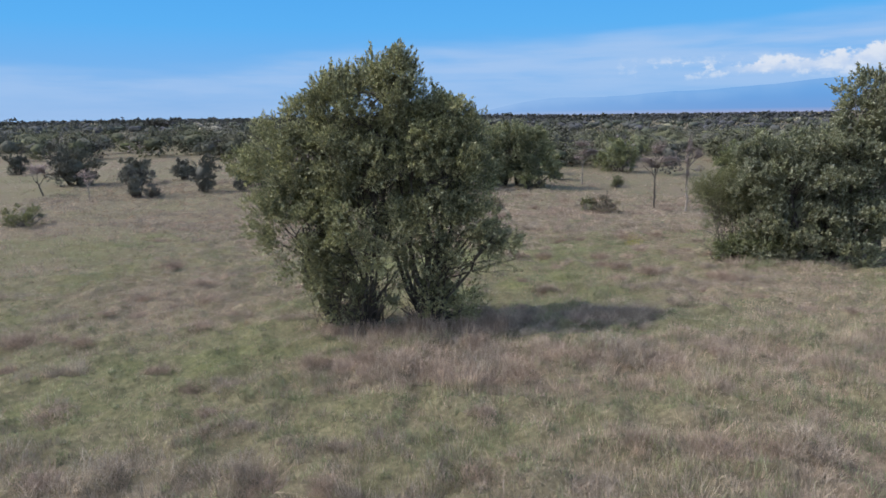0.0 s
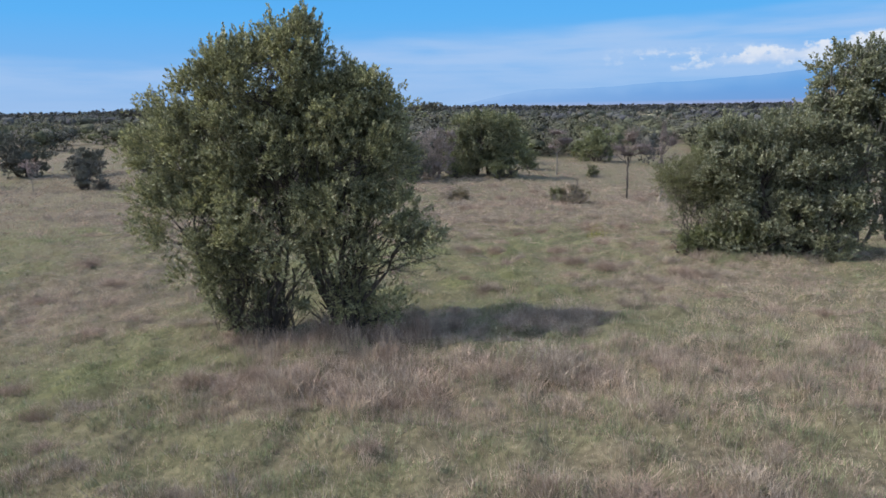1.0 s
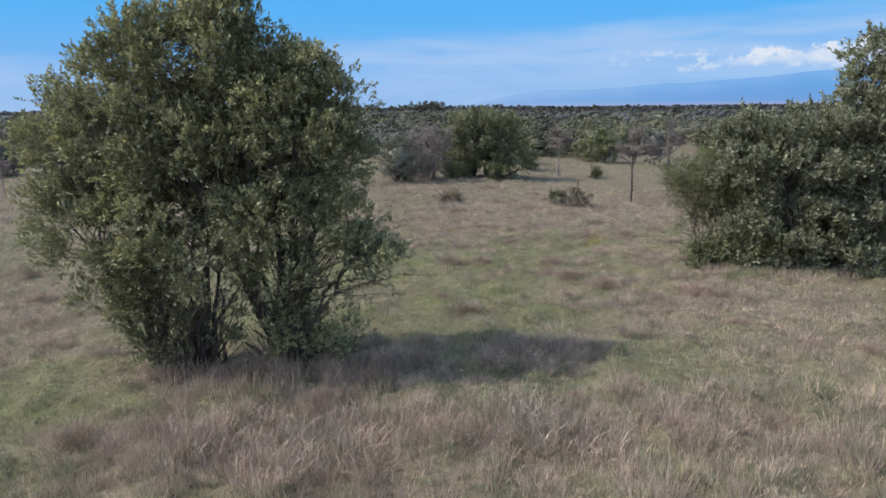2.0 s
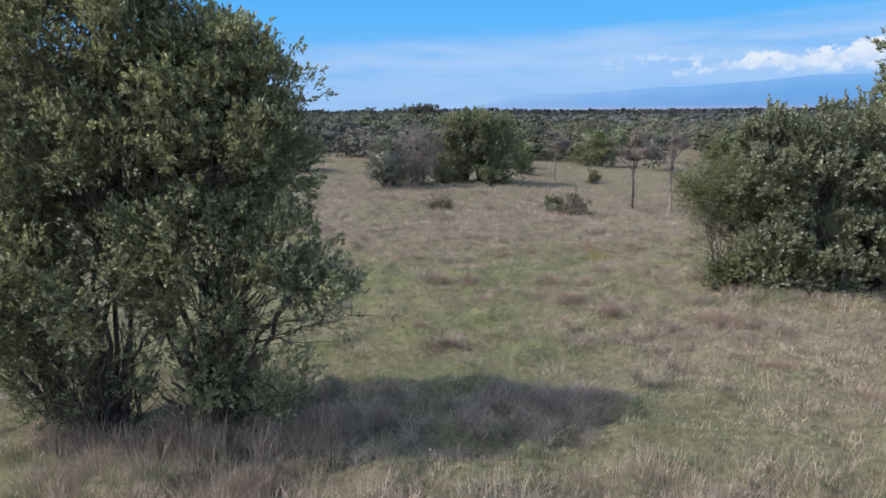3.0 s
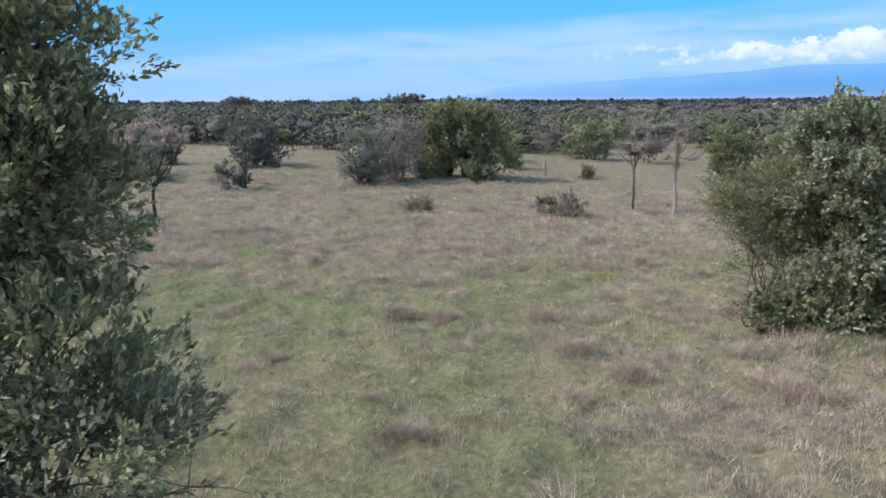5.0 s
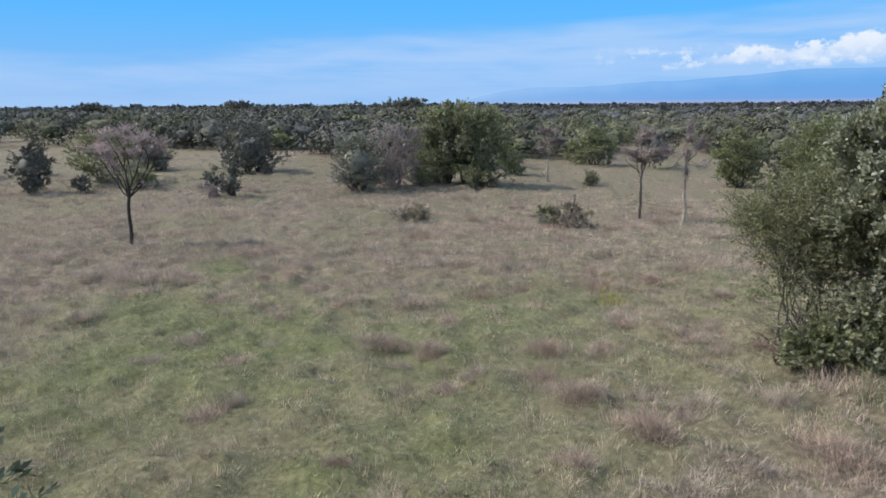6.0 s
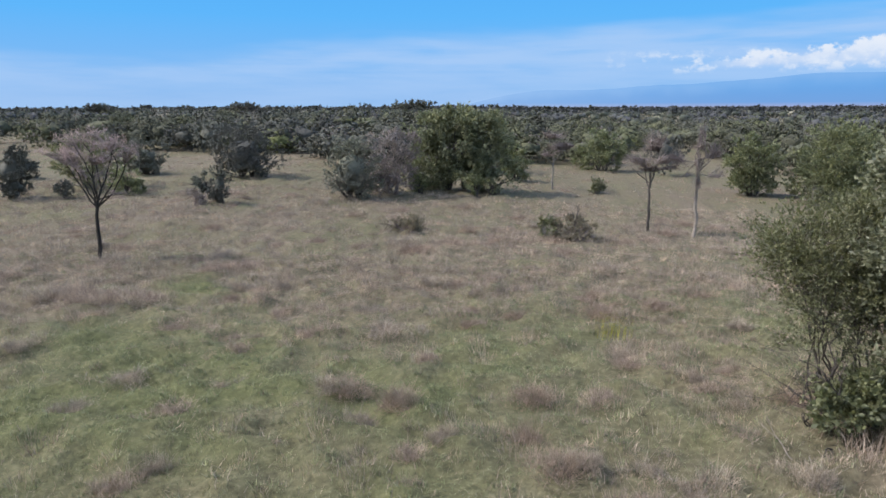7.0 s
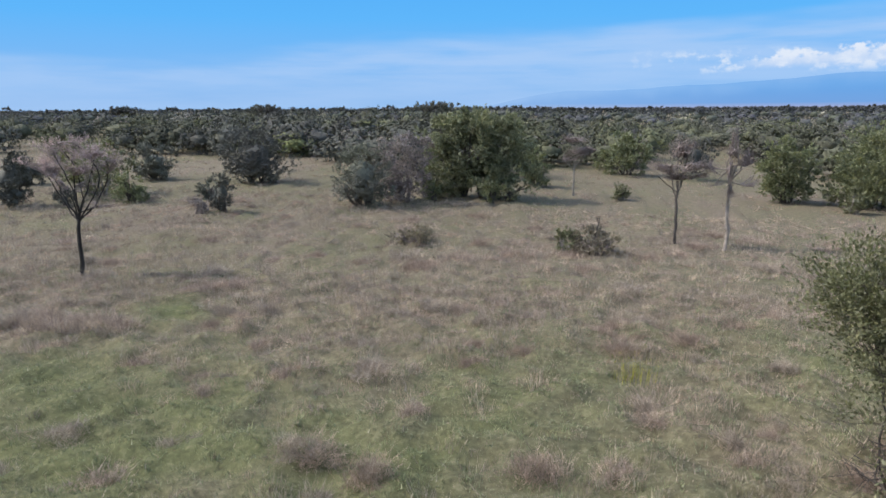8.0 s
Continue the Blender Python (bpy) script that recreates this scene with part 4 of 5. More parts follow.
def woodland(name, label, seed, count, near, far, clumps, size, mat, room=1.0, grow=1.0, rounds=2, bumps=6, single="", single_to=0.0, inside=1.0):
    """Far bushes between two distances, thick and thin by turns: joined, but those nearer than single_to are things of their own."""
    rng = np.random.default_rng(seed)
    models = [bush_cloud(rng, clumps, rounds, bumps, inside) for _ in range(6)]
    lone = []
    body_w = [model[4] for model in models]
    for p, w, body, body_f, inner_w in models if single else []:
        L = size / 2.2 * (0.6 + 0.8 * rng.random(len(p)))
        v, f = chips(rng, p, w, L)
        me_v, me_f = np.concatenate([v, body]), np.concatenate([f, body_f + len(v)])
        lone.append((me_v, me_f, np.concatenate([np.repeat(w, 3, 0), inner_w])))
    shared = {}
    V, F, N, base, made = [], [], [], 0, 0
    while made < count:
        dist = math.sqrt(near ** 2 + (far ** 2 - near ** 2) * rng.random()) if room == 1.0 else near + (far - near) * rng.random() ** room
        a = radians(-52 + 104 * rng.random())
        x, y = 2 + dist * math.sin(a), 8 + dist * math.cos(a)
        if not wooded(x, y, rng):
            continue
        which = int(rng.integers(6))
        p, w, body, body_f, _ = models[which]
        wide = (1.7 + 2.4 * rng.random()) * grow
        tall = min((2.1 + 1.6 * rng.random() + (1.0 if rng.random() < 0.07 else 0)) * grow, 4.7 if dist < 420 else 9.0)
        turn = rng.random() * 6.28
        made += 1
        foot = np.array(on_ground(x, y))
        if single and dist < single_to:
            if which not in shared:
                ob = round_shading(mesh_object("bush", *lone[which][:2], mat), lone[which][2])
                tagged(ob, single, "bush", "bushes at the edge of the woods")
                shared[which] = ob.data
            else:
                ob = tagged(new("bush", shared[which]), single, "bush", "bushes at the edge of the woods")
            ob.location, ob.rotation_euler, ob.scale = foot, (0, 0, turn), (wide, wide, tall)
            continue
        c, s = math.cos(turn), math.sin(turn)
        q, inner = (np.stack([(p[:, 0] * c - p[:, 1] * s) * wide, (p[:, 0] * s + p[:, 1] * c) * wide, p[:, 2] * tall], 1) + foot for p in (p, body))
        some = rng.random(len(p)) < (0.62 if single else 1.0)
        q, w = q[some], w[some]
        L = size * (1.25 if single else 1.0) * (0.6 + 0.8 * rng.random(len(q)))
        w, inner_w = (np.stack([a[:, 0] * c - a[:, 1] * s, a[:, 0] * s + a[:, 1] * c, a[:, 2]], 1) for a in (w, body_w[which]))
        v, f = chips(rng, q, w, L)
        N += [np.repeat(w, 3, 0), inner_w]
        V += [v, inner]
        F += [f + base, body_f + base + len(v)]
        base += len(v) + len(inner)
    ob = round_shading(mesh_object(name, np.concatenate(V), np.concatenate(F), mat), np.concatenate(N))
    return tagged(ob, label, "woodland", kind="stuff")


woodland("woodland", "thick belt of olive-green evergreen bushes across the plain", 71, 350, 52, 135, 1650, 0.11, LEAF_FAR, 1.0, 1.15, single="olive-green evergreen bush at the edge of the woods", single_to=92)
woodland("woodland", "dark evergreen bushes in a thick belt", 74, 250, 52, 135, 1650, 0.11, LEAF_SHRUB, 1.0, 1.15, single="dark evergreen bush at the edge of the woods", single_to=92)
woodland("woodland", "fresh-green bushes scattered through the belt", 75, 50, 52, 135, 1650, 0.11, LEAF_SPRING, single="fresh-green leafy bush at the edge of the woods", single_to=92)
woodland("woodland", "bare grey thorn bushes scattered through the belt", 76, 70, 52, 150, 900, 0.11, LEAF_BARE, 1.0, 0.95, single="bare mauve-grey thorn bush at the edge of the woods", single_to=92, inside=0.06)
woodland("woodland", "far olive bushland to the skyline, haze tinted into the leaves", 72, 640, 135, 420, 300, 0.27, LEAF_HAZY, 1.0, 1.45, 2, 5)
woodland("woodland", "far dark bushland to the skyline, haze blue in the leaves", 77, 400, 135, 420, 300, 0.27, LEAF_DUSKY, 1.0, 1.45, 2, 5)
woodland("woodland", "pale dry bushes scattered through the far bushland", 78, 16, 150, 330, 200, 0.3, LEAF_STRAW, 1.0, 1.5, 2, 4)
woodland("woodland", "far tree line on the horizon, leaves tinted blue for haze", 73, 2300, 420, 2200, 42, 2.2, LEAF_LINE, 1.3, 1.8, 1, 3)

# ---- grass ----
def blade_mesh(rng, foot, tall, wide, lean, segments=1):
    """Thin blades: single triangles, or bent ones of two pieces."""
    n = len(foot)
    a = rng.random(n) * 2 * np.pi
    side = np.stack([np.cos(a), np.sin(a), np.zeros(n)], 1) * wide[:, None] * 0.5
    tip = foot + np.concatenate([lean, tall[:, None]], 1)
    if segments == 1:
        v = np.stack([foot - side, foot + side, tip], 1).reshape(-1, 3)
        return v, np.arange(n * 3).reshape(-1, 3)
    mid = foot + np.concatenate([lean * 0.35, tall[:, None] * 0.6], 1)
    v = np.stack([foot - side, foot + side, mid + side * 0.8, mid - side * 0.8, tip], 1).reshape(-1, 3)
    k = np.arange(n)[:, None] * 5
    return v, np.concatenate([k + np.array([[0, 1, 2]]), k + np.array([[0, 2, 3]]), k + np.array([[3, 2, 4]])], 0)


def scatter(rng, n, x0, x1, y0, y1):
    return x0 + (x1 - x0) * rng.random(n), y0 + (y1 - y0) * rng.random(n)


def dome_blades(rng, x, y, size, blades, radius, tall, wide, segments=1):
    """Blades that burst from each foot in a soft dome."""
    m = len(x)
    ang, rr = rng.random((m, blades)) * 6.283, np.sqrt(rng.random((m, blades)))
    dx, dy = np.cos(ang) * rr, np.sin(ang) * rr
    px = (x[:, None] + dx * radius * 0.75 * size[:, None]).ravel()
    py = (y[:, None] + dy * radius * 0.75 * size[:, None]).ravel()
    h = (tall * size[:, None] * (1.05 - 0.55 * rr ** 2) * (0.55 + 0.55 * rng.random((m, blades)))).ravel()
    lean = np.stack([dx.ravel(), dy.ravel()], 1) * h[:, None] * 0.42 + rng.normal(size=(m * blades, 2)) * h[:, None] * 0.26
    foot = np.stack([px, py, ground_z(px, py) - 0.03], 1)
    return blade_mesh(rng, foot, h, np.full(m * blades, wide), lean, segments)


def tussocks(name, label, seed, n, area, blades, radius, tall, wide, mat, power=1.5, floor=0.0):
    rng = np.random.default_rng(seed)
    x, y = scatter(rng, n, *area)
    ok = rng.random(n) < dryness(x, y) ** power * 1.5 + floor
    x, y = x[ok], y[ok]
    v, f = dome_blades(rng, x, y, 0.45 + rng.random(len(x)) ** 2 * 1.1, blades, radius, tall, wide)
    return tagged(mesh_object(name, v, f, mat), label, "grass", kind="stuff")


def turf(name, label, seed, n, area, tall, wide, mat, want):
    rng = np.random.default_rng(seed)
    x, y = scatter(rng, n, *area)
    d = dryness(x, y)
    ok = rng.random(n) < np.clip(1 - np.abs(d - want) * 1.6, 0.12, 1)
    x, y = x[ok], y[ok]
    h = tall * (0.4 + 0.9 * rng.random(len(x)))
    foot = np.stack([x, y, ground_z(x, y) - 0.02], 1)
    v, f = blade_mesh(rng, foot, h, np.full(len(x), wide), rng.normal(size=(len(x), 2)) * h[:, None] * 0.6)
    return tagged(mesh_object(name, v, f, mat), label, "grass", kind="stuff")


turf("green_turf", "short green grass turf", 81, 330000, (-15, 17, 3, 32), 0.06, 0.013, GREEN_GRASS, 0.1)
turf("dry_turf", "short dry straw-coloured grass", 82, 260000, (-16, 18, 3, 34), 0.09, 0.010, DRY_GRASS, 0.75)
tussocks("green_cushions", "small green grass cushions in the turf", 88, 27000, (-15, 17, 3, 33), 15, 0.085, 0.11, 0.012, GREEN_GRASS, 0.0, -0.9)
tussocks("dry_tussocks", "wispy tan tussocks of dry grass", 83, 7600, (-15, 17, 3, 33), 40, 0.2, 0.19, 0.007, DRY_GRASS, 1.2, 0.05)
tussocks("mauve_tussocks", "mauve-grey dwarf tussocks among the grass", 87, 2600, (-15, 17, 3, 33), 70, 0.28, 0.2, 0.008, MAUVE_GRASS, 1.4, 0.02)
tussocks("tall_dry_grass", "tall dry tan grass in a band across the turf", 113, 620, (-2.5, 10, 10.6, 14), 70, 0.22, 0.27, 0.0065, DRY_GRASS, 1.2, 0.0)
tussocks("tall_dry_grass", "tall mauve-grey dead grass in a band across the turf", 114, 260, (-2.5, 10, 10.6, 14), 70, 0.24, 0.25, 0.0065, MAUVE_GRASS, 1.2, 0.0)
tussocks("tall_green_grass", "tall olive-green grass among dry tussocks", 115, 900, (-3, 10, 5, 14), 50, 0.2, 0.22, 0.007, GREEN_GRASS, 0.6, 0.05)
tussocks("brown_tussocks", "brown sedge clumps among the grass", 84, 1500, (-15, 17, 3, 33), 80, 0.22, 0.16, 0.008, BROWN_GRASS, 1.5, 0.08)
tussocks("mauve_heath", "low mauve-grey heath along the near grass", 79, 420, (-11, 8, 4.5, 9.3), 170, 0.34, 0.26, 0.007, MAUVE_GRASS, 0.6, 0.0)
tussocks("field_tussocks", "dry tan tussocks across the open field", 85, 8000, (-30, 26, 30, 50), 22, 0.3, 0.2, 0.015, DRY_GRASS, 1.0, 0.2)
tussocks("field_tussocks", "mauve-grey tussocks across the open field", 90, 4000, (-30, 26, 30, 50), 30, 0.36, 0.22, 0.016, MAUVE_GRASS, 1.0, 0.1)
tussocks("field_tussocks", "brown sedge clumps across the open field", 86, 2200, (-52, 44, 31, 74), 26, 0.35, 0.22, 0.02, BROWN_GRASS, 1.0, 0.1)
tussocks("field_mounds", "soft brown mounds of dead grass across the open field", 116, 420, (-16, 16, 25, 47), 130, 0.42, 0.22, 0.011, BROWN_GRASS, 1.0, 0.05)
tussocks("far_tussocks", "dry tan tussocks before the woods", 96, 5500, (-75, 60, 48, 100), 18, 0.42, 0.2, 0.024, TAN_GRASS, 1.0, 0.1)
turf("field_turf", "green grass blades across the open field", 89, 80000, (-52, 44, 31, 74), 0.1, 0.03, GREEN_GRASS, 0.2)
tussocks("side_tussocks", "dry tan tussocks beside the open grass", 97, 3600, (-45, -15, 8, 31), 20, 0.32, 0.24, 0.018, DRY_GRASS, 1.0, 0.1)
tussocks("side_tussocks", "dry tan tussocks behind the thicket", 98, 2400, (17, 36, 8, 31), 22, 0.32, 0.24, 0.018, DRY_GRASS, 1.0, 0.05)
turf("side_turf", "short green grass beside the open field", 99, 60000, (-45, -15, 8, 31), 0.08, 0.022, GREEN_GRASS, 0.2)


turf("near_turf", "short green and dry grass behind the open field", 111, 60000, (-15, 17, -9, 3), 0.08, 0.02, GREEN_GRASS, 0.3)
tussocks("near_tussocks", "tan tussocks of dry grass behind the open field", 112, 2200, (-15, 17, -9, 3), 30, 0.24, 0.22, 0.012, DRY_GRASS, 0.8, 0.1)


def lone_tussock(kind, seed, mat, label):
    """A low tangled mound: fine stems spring from several heads and stray to all sides."""
    rng = np.random.default_rng(seed)
    n, heads = 1300, 10
    hx, hy = rng.normal(size=(2, heads)) * 0.2
    hs = 0.45 + 0.8 * rng.random(heads)
    pick = rng.integers(heads, size=n)
    ang, rr = rng.random(n) * 6.283, np.sqrt(rng.random(n))
    dx, dy = np.cos(ang) * rr, np.sin(ang) * rr
    start = 0.14 * rng.random(n) ** 1.5 * hs[pick] * (1 - 0.7 * rr)
    foot = np.stack([hx[pick] + dx * 0.2 * hs[pick], hy[pick] + dy * 0.2 * hs[pick], start - 0.03], 1)
    h = 0.17 * hs[pick] * (1.0 - 0.55 * rr ** 2) * (0.25 + 0.85 * rng.random(n))
    lean = np.stack([dx, dy], 1) * h[:, None] * 0.9 + rng.normal(size=(n, 2)) * h[:, None] * 0.9
    v, f = blade_mesh(rng, foot, h, np.full(n, 0.0065), lean, 1)
    return tagged(mesh_object(kind, v, f, mat), label, "grass tussock", "grass tussocks")


def plant(models, spots, seed):
    """One tussock at every spot (x, y, width)."""
    rng = np.random.default_rng(seed)
    for k, (x, y, w) in enumerate(spots):
        model = models[k % len(models)]
        copy = copy_thing(model, pose(*on_ground(x, y), 0, 0, 360 * rng.random()))
        copy.scale = (w, w, (0.7 + 0.55 * w) * (0.8 + 0.35 * rng.random()))


TAN = [lone_tussock("grass_tussock", 91, TAN_GRASS, "rounded tussock of dry tan grass"), lone_tussock("grass_tussock", 92, TAN_GRASS, "rounded tussock of dry tan grass")]
MAUVE = [lone_tussock("grass_tussock", 93, MAUVE_GRASS, "soft mauve-grey tussock of dead stems"), lone_tussock("grass_tussock", 94, MAUVE_GRASS, "soft mauve-grey tussock of dead stems")]
BROWN = [lone_tussock("grass_tussock", 95, BROWN_GRASS, "dark brown sedge tussock in short turf")]
for model, (x, y) in zip(TAN + MAUVE + BROWN, ((-3.4, 35.9), (1.2, 23.2), (6.7, 23.7), (-2.5, 23.6), (-1.3, 22.4))):
    model.location = on_ground(x, y)
plant(BROWN + MAUVE, [(-0.8, 20.5, 0.8), (-2.7, 22.3, 0.75), (-5.5, 24.6, 0.8), (-1.6, 25.3, 0.8), (0.9, 23.2, 0.8), (1.6, 22.2, 0.9), (2.4, 21.3, 0.7), (-5.3, 33.1, 1.1), (-5.3, 31.2, 0.9), (-1.6, 27.6, 0.7),
               (-0.9, 23.5, 0.7), (-0.6, 20.8, 0.6), (-5.4, 31.4, 1.0), (-5.5, 33.6, 0.9), (1.9, 22.7, 0.5), (-6.4, 27.9, 1.6), (-5.5, 27.8, 1.5), (-7.2, 27.9, 1.4), (-5.0, 28.1, 1.2), (-6.0, 28.3, 1.6)], 1)
plant(MAUVE + TAN, [(5.0, 18.6, 1.0), (5.8, 19.3, 1.0), (4.7, 20.0, 1.0), (4.1, 21.1, 0.9), (5.6, 20.8, 0.9), (6.7, 20.9, 0.9), (7.3, 23.5, 1.0), (6.6, 19.6, 1.1), (7.4, 19.0, 1.0), (2.0, 18.1, 0.8), (1.4, 19.1, 0.5),
               (2.0, 22.6, 0.9), (2.7, 21.7, 0.5), (5.3, 25.4, 0.9), (6.6, 28.6, 1.2), (7.7, 30.1, 1.4), (4.3, 21.1, 0.5), (5.1, 21.1, 0.7)], 2)
plant(MAUVE + BROWN + TAN, [(0.9, 12.1, 1.3), (-0.5, 12.0, 1.2), (0.2, 11.7, 1.1), (1.6, 11.9, 1.1), (2.4, 12.1, 1.2), (3.4, 12.3, 1.1), (-7.0, 11.6, 1.1), (-6.1, 10.1, 1.3), (-9.3, 13.7, 1.6), (-5.3, 11.8, 0.9), (-3.6, 11.1, 0.8), (-0.9, 9.0, 0.6)], 3)
plant(TAN + MAUVE, [(1.2, 8.1, 1.0), (-1.4, 7.9, 1.1), (-2.6, 8.2, 1.1), (-3.6, 8.1, 1.3), (3.1, 8.9, 0.8), (4.1, 8.8, 1.1), (5.2, 9.0, 1.0), (2.5, 8.1, 1.0), (-10.4, 21.3, 1.3), (1.9, 18.2, 0.8), (-13.2, 17.6, 1.3), (-10.1, 15.5, 1.5)], 4)
plant(BROWN + MAUVE, [(-2.6, 14.4, 0.8), (-2.1, 14.2, 0.9), (-1.6, 14.1, 1.0), (-1.1, 14.0, 1.0), (-0.6, 14.1, 1.0), (-0.1, 14.1, 0.9), (0.4, 14.3, 0.9), (0.8, 14.5, 0.8), (1.2, 14.6, 0.8), (-2.9, 14.9, 0.8), (-1.4, 13.6, 0.8), (0.1, 13.7, 0.8), (1.5, 15.0, 0.7)], 5)


def stray_spots(seed, count, least, x0=-9, x1=9, y0=7, y1=30, wide=0.45):
    """Spots in the grass where it is at least so dry."""
    rng = np.random.default_rng(seed)
    spots = []
    while len(spots) < count:
        x, y = x0 + (x1 - x0) * rng.random(), y0 + (y1 - y0) * rng.random()
        if float(dryness(x, y)) > least and math.hypot(x + 1.2, y - 14.9) > 2.2:
            spots.append((x, y, wide + 0.5 * rng.random()))
    return spots


# soft dead stems under the big tree and along its shade
plant(MAUVE + [BROWN[0]], [(0.2, 15.9, 0.9), (0.6, 15.8, 1.0), (1.4, 15.9, 0.6), (2.8, 15.85, 0.7), (3.4, 15.9, 0.9), (4.1, 16.05, 1.2), (4.4, 15.65, 0.9), (3.8, 15.8, 1.1), (1.0, 15.3, 1.0), (1.7, 15.4, 0.8), (2.4, 15.3, 1.0), (3.1, 15.2, 0.9), (3.7, 15.2, 1.0),
               (4.2, 15.1, 0.8), (0.6, 14.9, 1.1), (1.3, 14.8, 1.0), (2.0, 14.7, 1.1), (2.7, 14.7, 0.9), (3.3, 14.6, 1.0), (3.9, 14.6, 0.8), (1.0, 14.3, 1.1), (1.8, 14.1, 1.0), (2.5, 14.1, 0.9), (-0.2, 15.6, 1.0)], 9)
plant(MAUVE + BROWN, stray_spots(301, 60, 0.42), 6)
plant(BROWN + TAN + BROWN, stray_spots(302, 50, 0.25), 7)
plant(BROWN + BROWN + TAN + MAUVE, stray_spots(303, 84, 0.3, -16, 16, 25, 47, 1.0), 8)


# ---- weeds and fallen wood ----
def weed(name, label, x, y, seed, mat, stems=60, tall=0.5, wide=0.3, heads=None, droop=0.18):
    """A loose weed of upright stems, with small heads where it flowers."""
    rng = np.random.default_rng(seed)
    root = new(name)
    root.location = on_ground(x, y)
    tagged(root, label, "weed")
    a, r = rng.random(stems) * 6.283, wide * np.sqrt(rng.random(stems))
    foot = np.stack([np.cos(a) * r, np.sin(a) * r, np.full(stems, -0.04)], 1)
    h = tall * (0.6 + 0.5 * rng.random(stems))
    lean = rng.normal(size=(stems, 2)) * h[:, None] * droop
    v, f = blade_mesh(rng, foot, h, np.full(stems, 0.009), lean, 2)
    tagged(mesh_object("stem_tuft", v, f, mat, root), kind="stuff")
    if heads:
        tips = foot + np.concatenate([lean, h[:, None]], 1)
        v, f = leafy(rng, tips, np.repeat(np.array([[0.0, 0, 1.0]]), stems, 0), 4, 0.08, 0.022, 0.01, 0.8)
        tagged(mesh_object("flower_tuft", v, f, heads, root), kind="stuff")
    return root


PALE_HEADS = grass_material("pale_seed_head", [(0.0, rgb(0.30, 0.28, 0.22)), (1.0, rgb(0.52, 0.49, 0.41))], [(0.3, rgb(0.9, 0.9, 0.9)), (0.7, rgb(1.1, 1.1, 1.0))])
weed("weed", "yellow-green flowering weed among tan grass", 5.3, 26.7, 201, YELLOW_WEED, 50, 0.42, 0.35, YELLOW_WEED)
weed("weed", "pale-headed weed at the edge of the tree's shade", 2.55, 12.8, 203, GREEN_GRASS, 22, 0.5, 0.25, PALE_HEADS)
weed("weed", "pale-headed weed at the edge of the tree's shade", 2.95, 12.5, 204, GREEN_GRASS, 16, 0.45, 0.2, PALE_HEADS)


for x, y, seed in ((-6.9, 28.25, 205), (-6.2, 28.1, 206), (-5.5, 28.15, 207)):
    weed("grass_clump", "dense clump of tall dry grass, dark at its foot", x, y, seed, DRY_GRASS, 460, 0.32, 0.5, None, 0.4)
for x, y, seed, wide in ((-0.9, 12.3, 210, 0.4), (-0.55, 12.0, 211, 0.4), (0.15, 11.8, 212, 0.5), (0.75, 12.0, 213, 0.5), (1.4, 11.9, 214, 0.5), (2.1, 12.3, 215, 0.5), (2.8, 12.2, 216, 0.5), (3.4, 12.5, 217, 0.4), (-0.1, 12.5, 218, 0.45), (1.1, 12.6, 219, 0.45), (2.0, 12.8, 220, 0.4), (3.0, 12.9, 221, 0.4), (0.5, 11.3, 222, 0.4), (3.9, 12.2, 223, 0.4)):
    weed("grass_clump", "dense tan and brown clump of dead grass beside a tree's shade", x, y, seed, (DRY_GRASS, MAUVE_GRASS, DRY_GRASS, BROWN_GRASS)[seed % 4], 420, 0.26, wide, None, 0.65)
for x, y, seed in ((3.5, 15.7, 224), (3.0, 15.75, 225), (3.85, 15.5, 226)):
    weed("grass_clump", "soft mauve-brown mound of dead stems in a tree's shade", x, y, seed, MAUVE_GRASS, 420, 0.28, 0.4, None, 0.8)
for x, y, seed in ((-2.1, 14.3, 241), (-1.5, 14.1, 242), (-0.9, 14.05, 243), (-0.3, 14.1, 244), (0.3, 14.25, 245), (0.9, 14.4, 246), (-0.7, 14.5, 247)):
    weed("grass_clump", "dark brown clump of dead stems at the foot of a tree", x, y, seed, BROWN_GRASS if seed % 3 else TAN_GRASS, 300, 0.4, 0.3, None, 0.35)
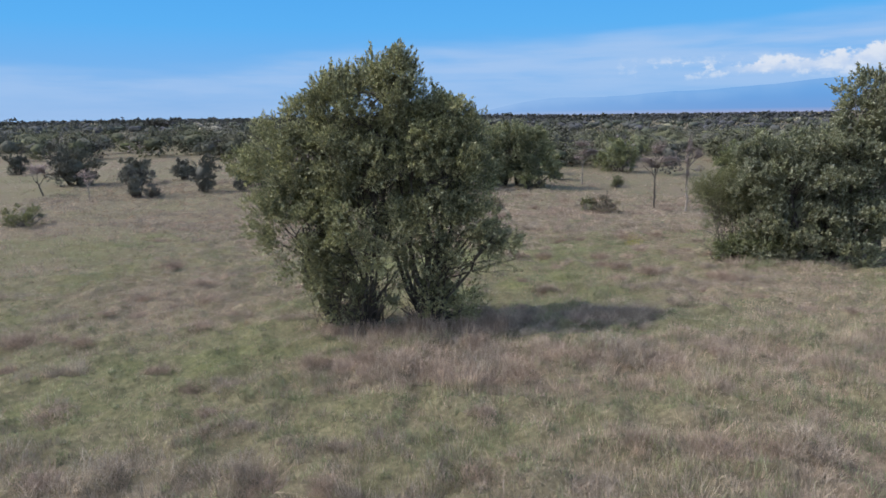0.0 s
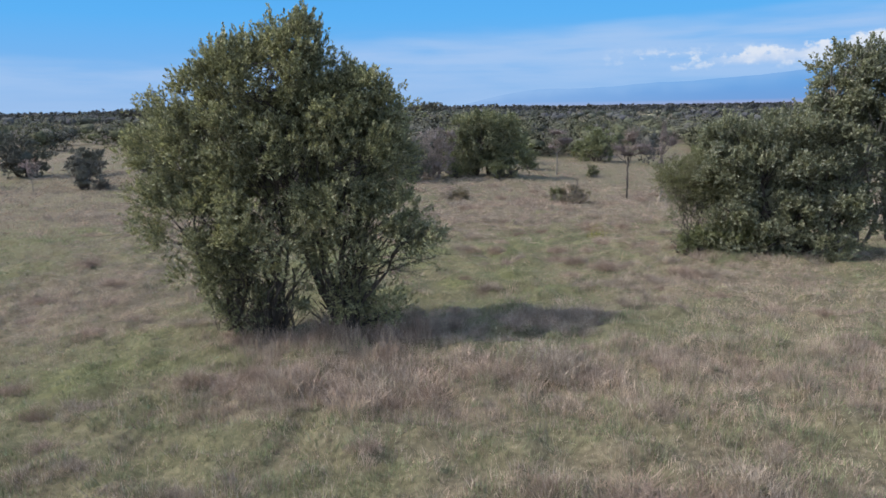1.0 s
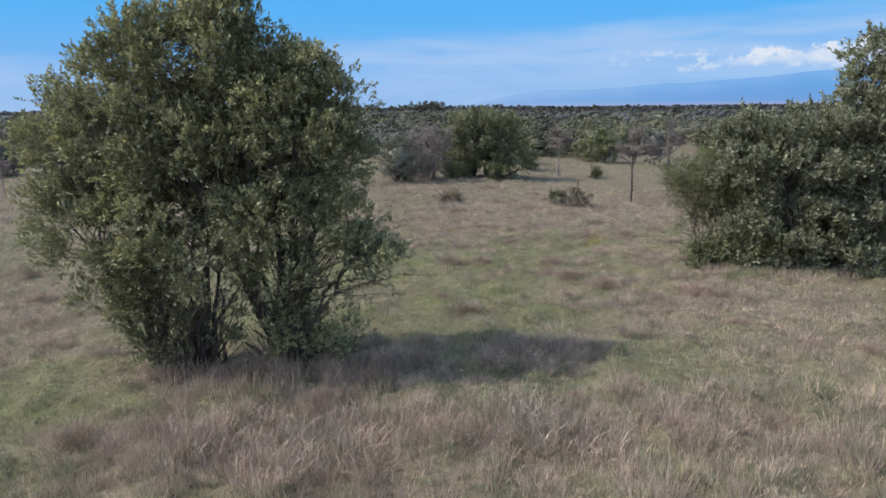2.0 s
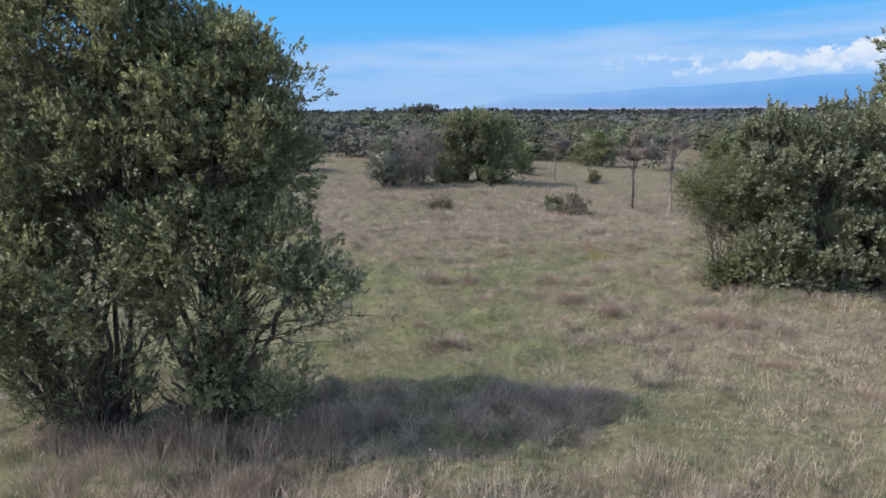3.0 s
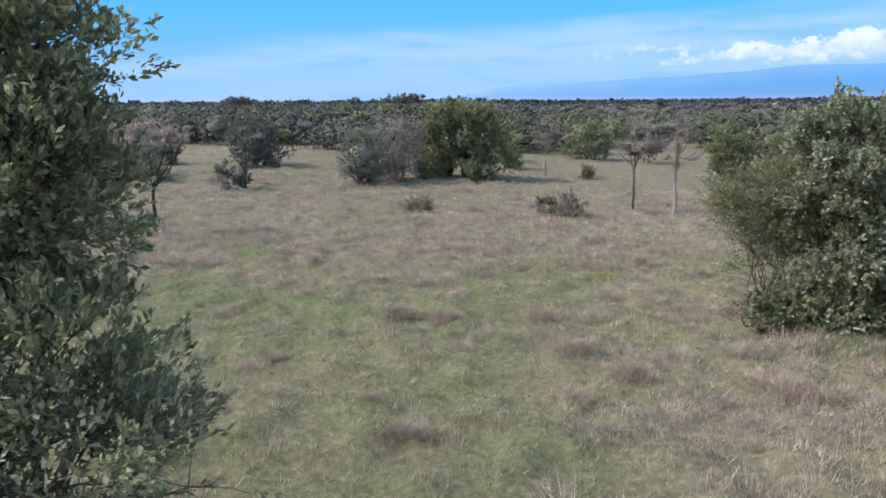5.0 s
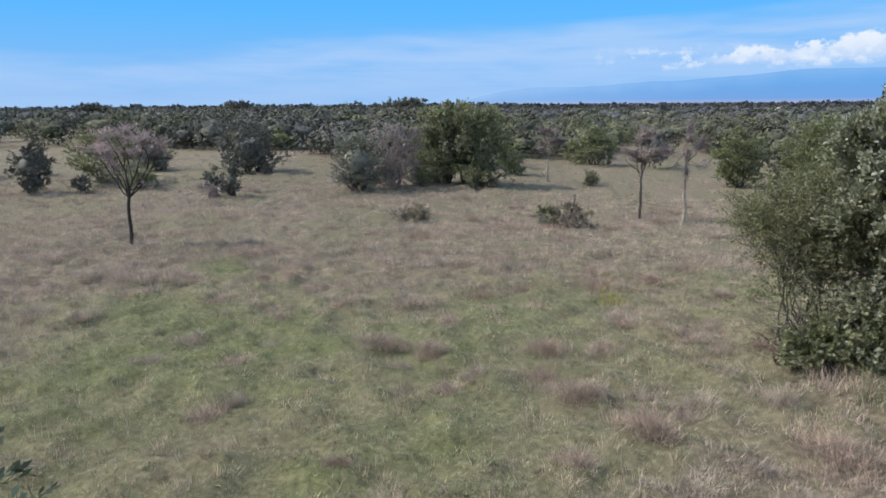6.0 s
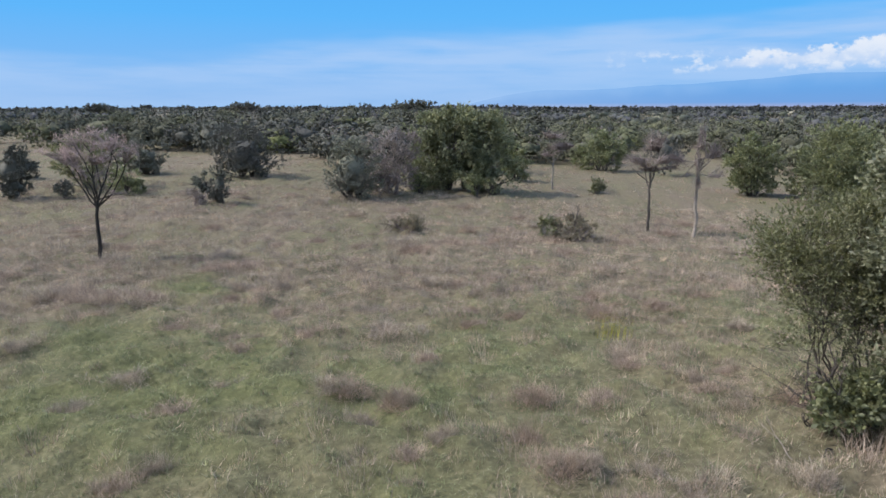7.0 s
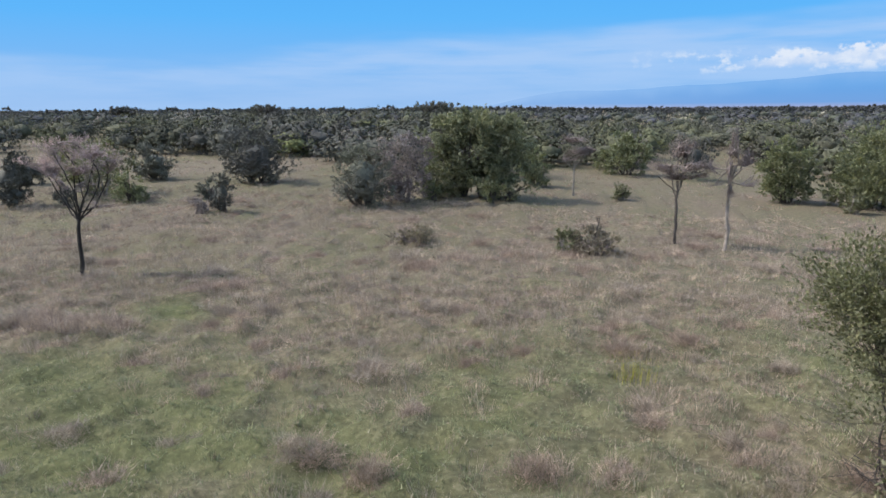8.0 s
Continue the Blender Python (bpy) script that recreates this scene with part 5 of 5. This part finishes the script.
for x, y, seed in ((7.8, 21.7, 252), (8.4, 21.5, 253), (9.0, 21.35, 254), (9.6, 21.3, 255), (10.2, 21.45, 256), (10.8, 21.5, 257), (8.1, 21.2, 259), (9.3, 21.0, 260), (11.4, 21.7, 262)):
    weed("grass_clump", "loose clump of dry and green grass along a thicket", x, y, seed, (DRY_GRASS, GREEN_GRASS)[seed % 2], 260, 0.3, 0.5, None, 0.5)


def fallen_branch(label, x, y, turn, length, seed, bark, rise=0.25, radius=0.022):
    rng = np.random.default_rng(seed)
    out, tips = [], []
    branching(rng, (0, 0, 0.02), (1, 0, rise), length * 0.55, radius, 3, out, tips, 2, 0.45, 0.3, rise * 0.4, 0.6)
    v, f = tubes(out, 5)
    ob = mesh_object("fallen_branch", v, f, bark, None, smooth=True)
    ob.matrix_basis = pose(*on_ground(x, y), 0, 0, turn)
    return tagged(ob, label, "branch")


fallen_branch("dark dead thorny branch lying beside a bush", 7.4, 22.4, 165, 0.45, 221, BARK_DARK, 0.4)
fallen_branch("dark dead twig lying on the grass", 7.25, 22.0, 200, 0.35, 222, BARK_DARK, 0.2, 0.012)
fallen_branch("dark dead branch sticking out of a bush", 7.5, 22.9, 150, 0.55, 223, BARK_DARK, 0.7)
fallen_branch("dark bare branch rising out of a thorn bush", 8.0, 22.7, 168, 1.35, 231, BARK_DARK, 0.95, 0.03)
fallen_branch("dark bare branch rising out of a thorn bush", 7.9, 22.5, 190, 1.15, 232, BARK_DARK, 0.75, 0.026)
fallen_branch("pale dry stick lying on the grass", 7.35, 17.25, 135, 0.45, 224, BARK_PALE, 0.1, 0.009)
fallen_branch("pale dry stick leaning in the grass", 5.9, 20.3, 60, 0.4, 225, BARK_PALE, 0.4, 0.009)
fallen_branch("pale dry stick leaning in the grass", 6.7, 21.7, 100, 0.6, 226, BARK_PALE, 0.5, 0.009)
for y, turn, length, rise, seed in ((22.9, 172, 1.1, 0.45, 237), (22.6, 185, 0.9, 0.35, 238), (23.0, 160, 1.2, 0.55, 239)):
    fallen_branch("dark dead thorn branch spreading from under a bush", 7.9, y, turn, length, seed, BARK_DARK, rise, 0.02)
fallen_branch("dark dead stick standing in a low tangle of twigs", 5.2, 39.2, 40, 1.3, 240, BARK_DARK, 2.6, 0.05)
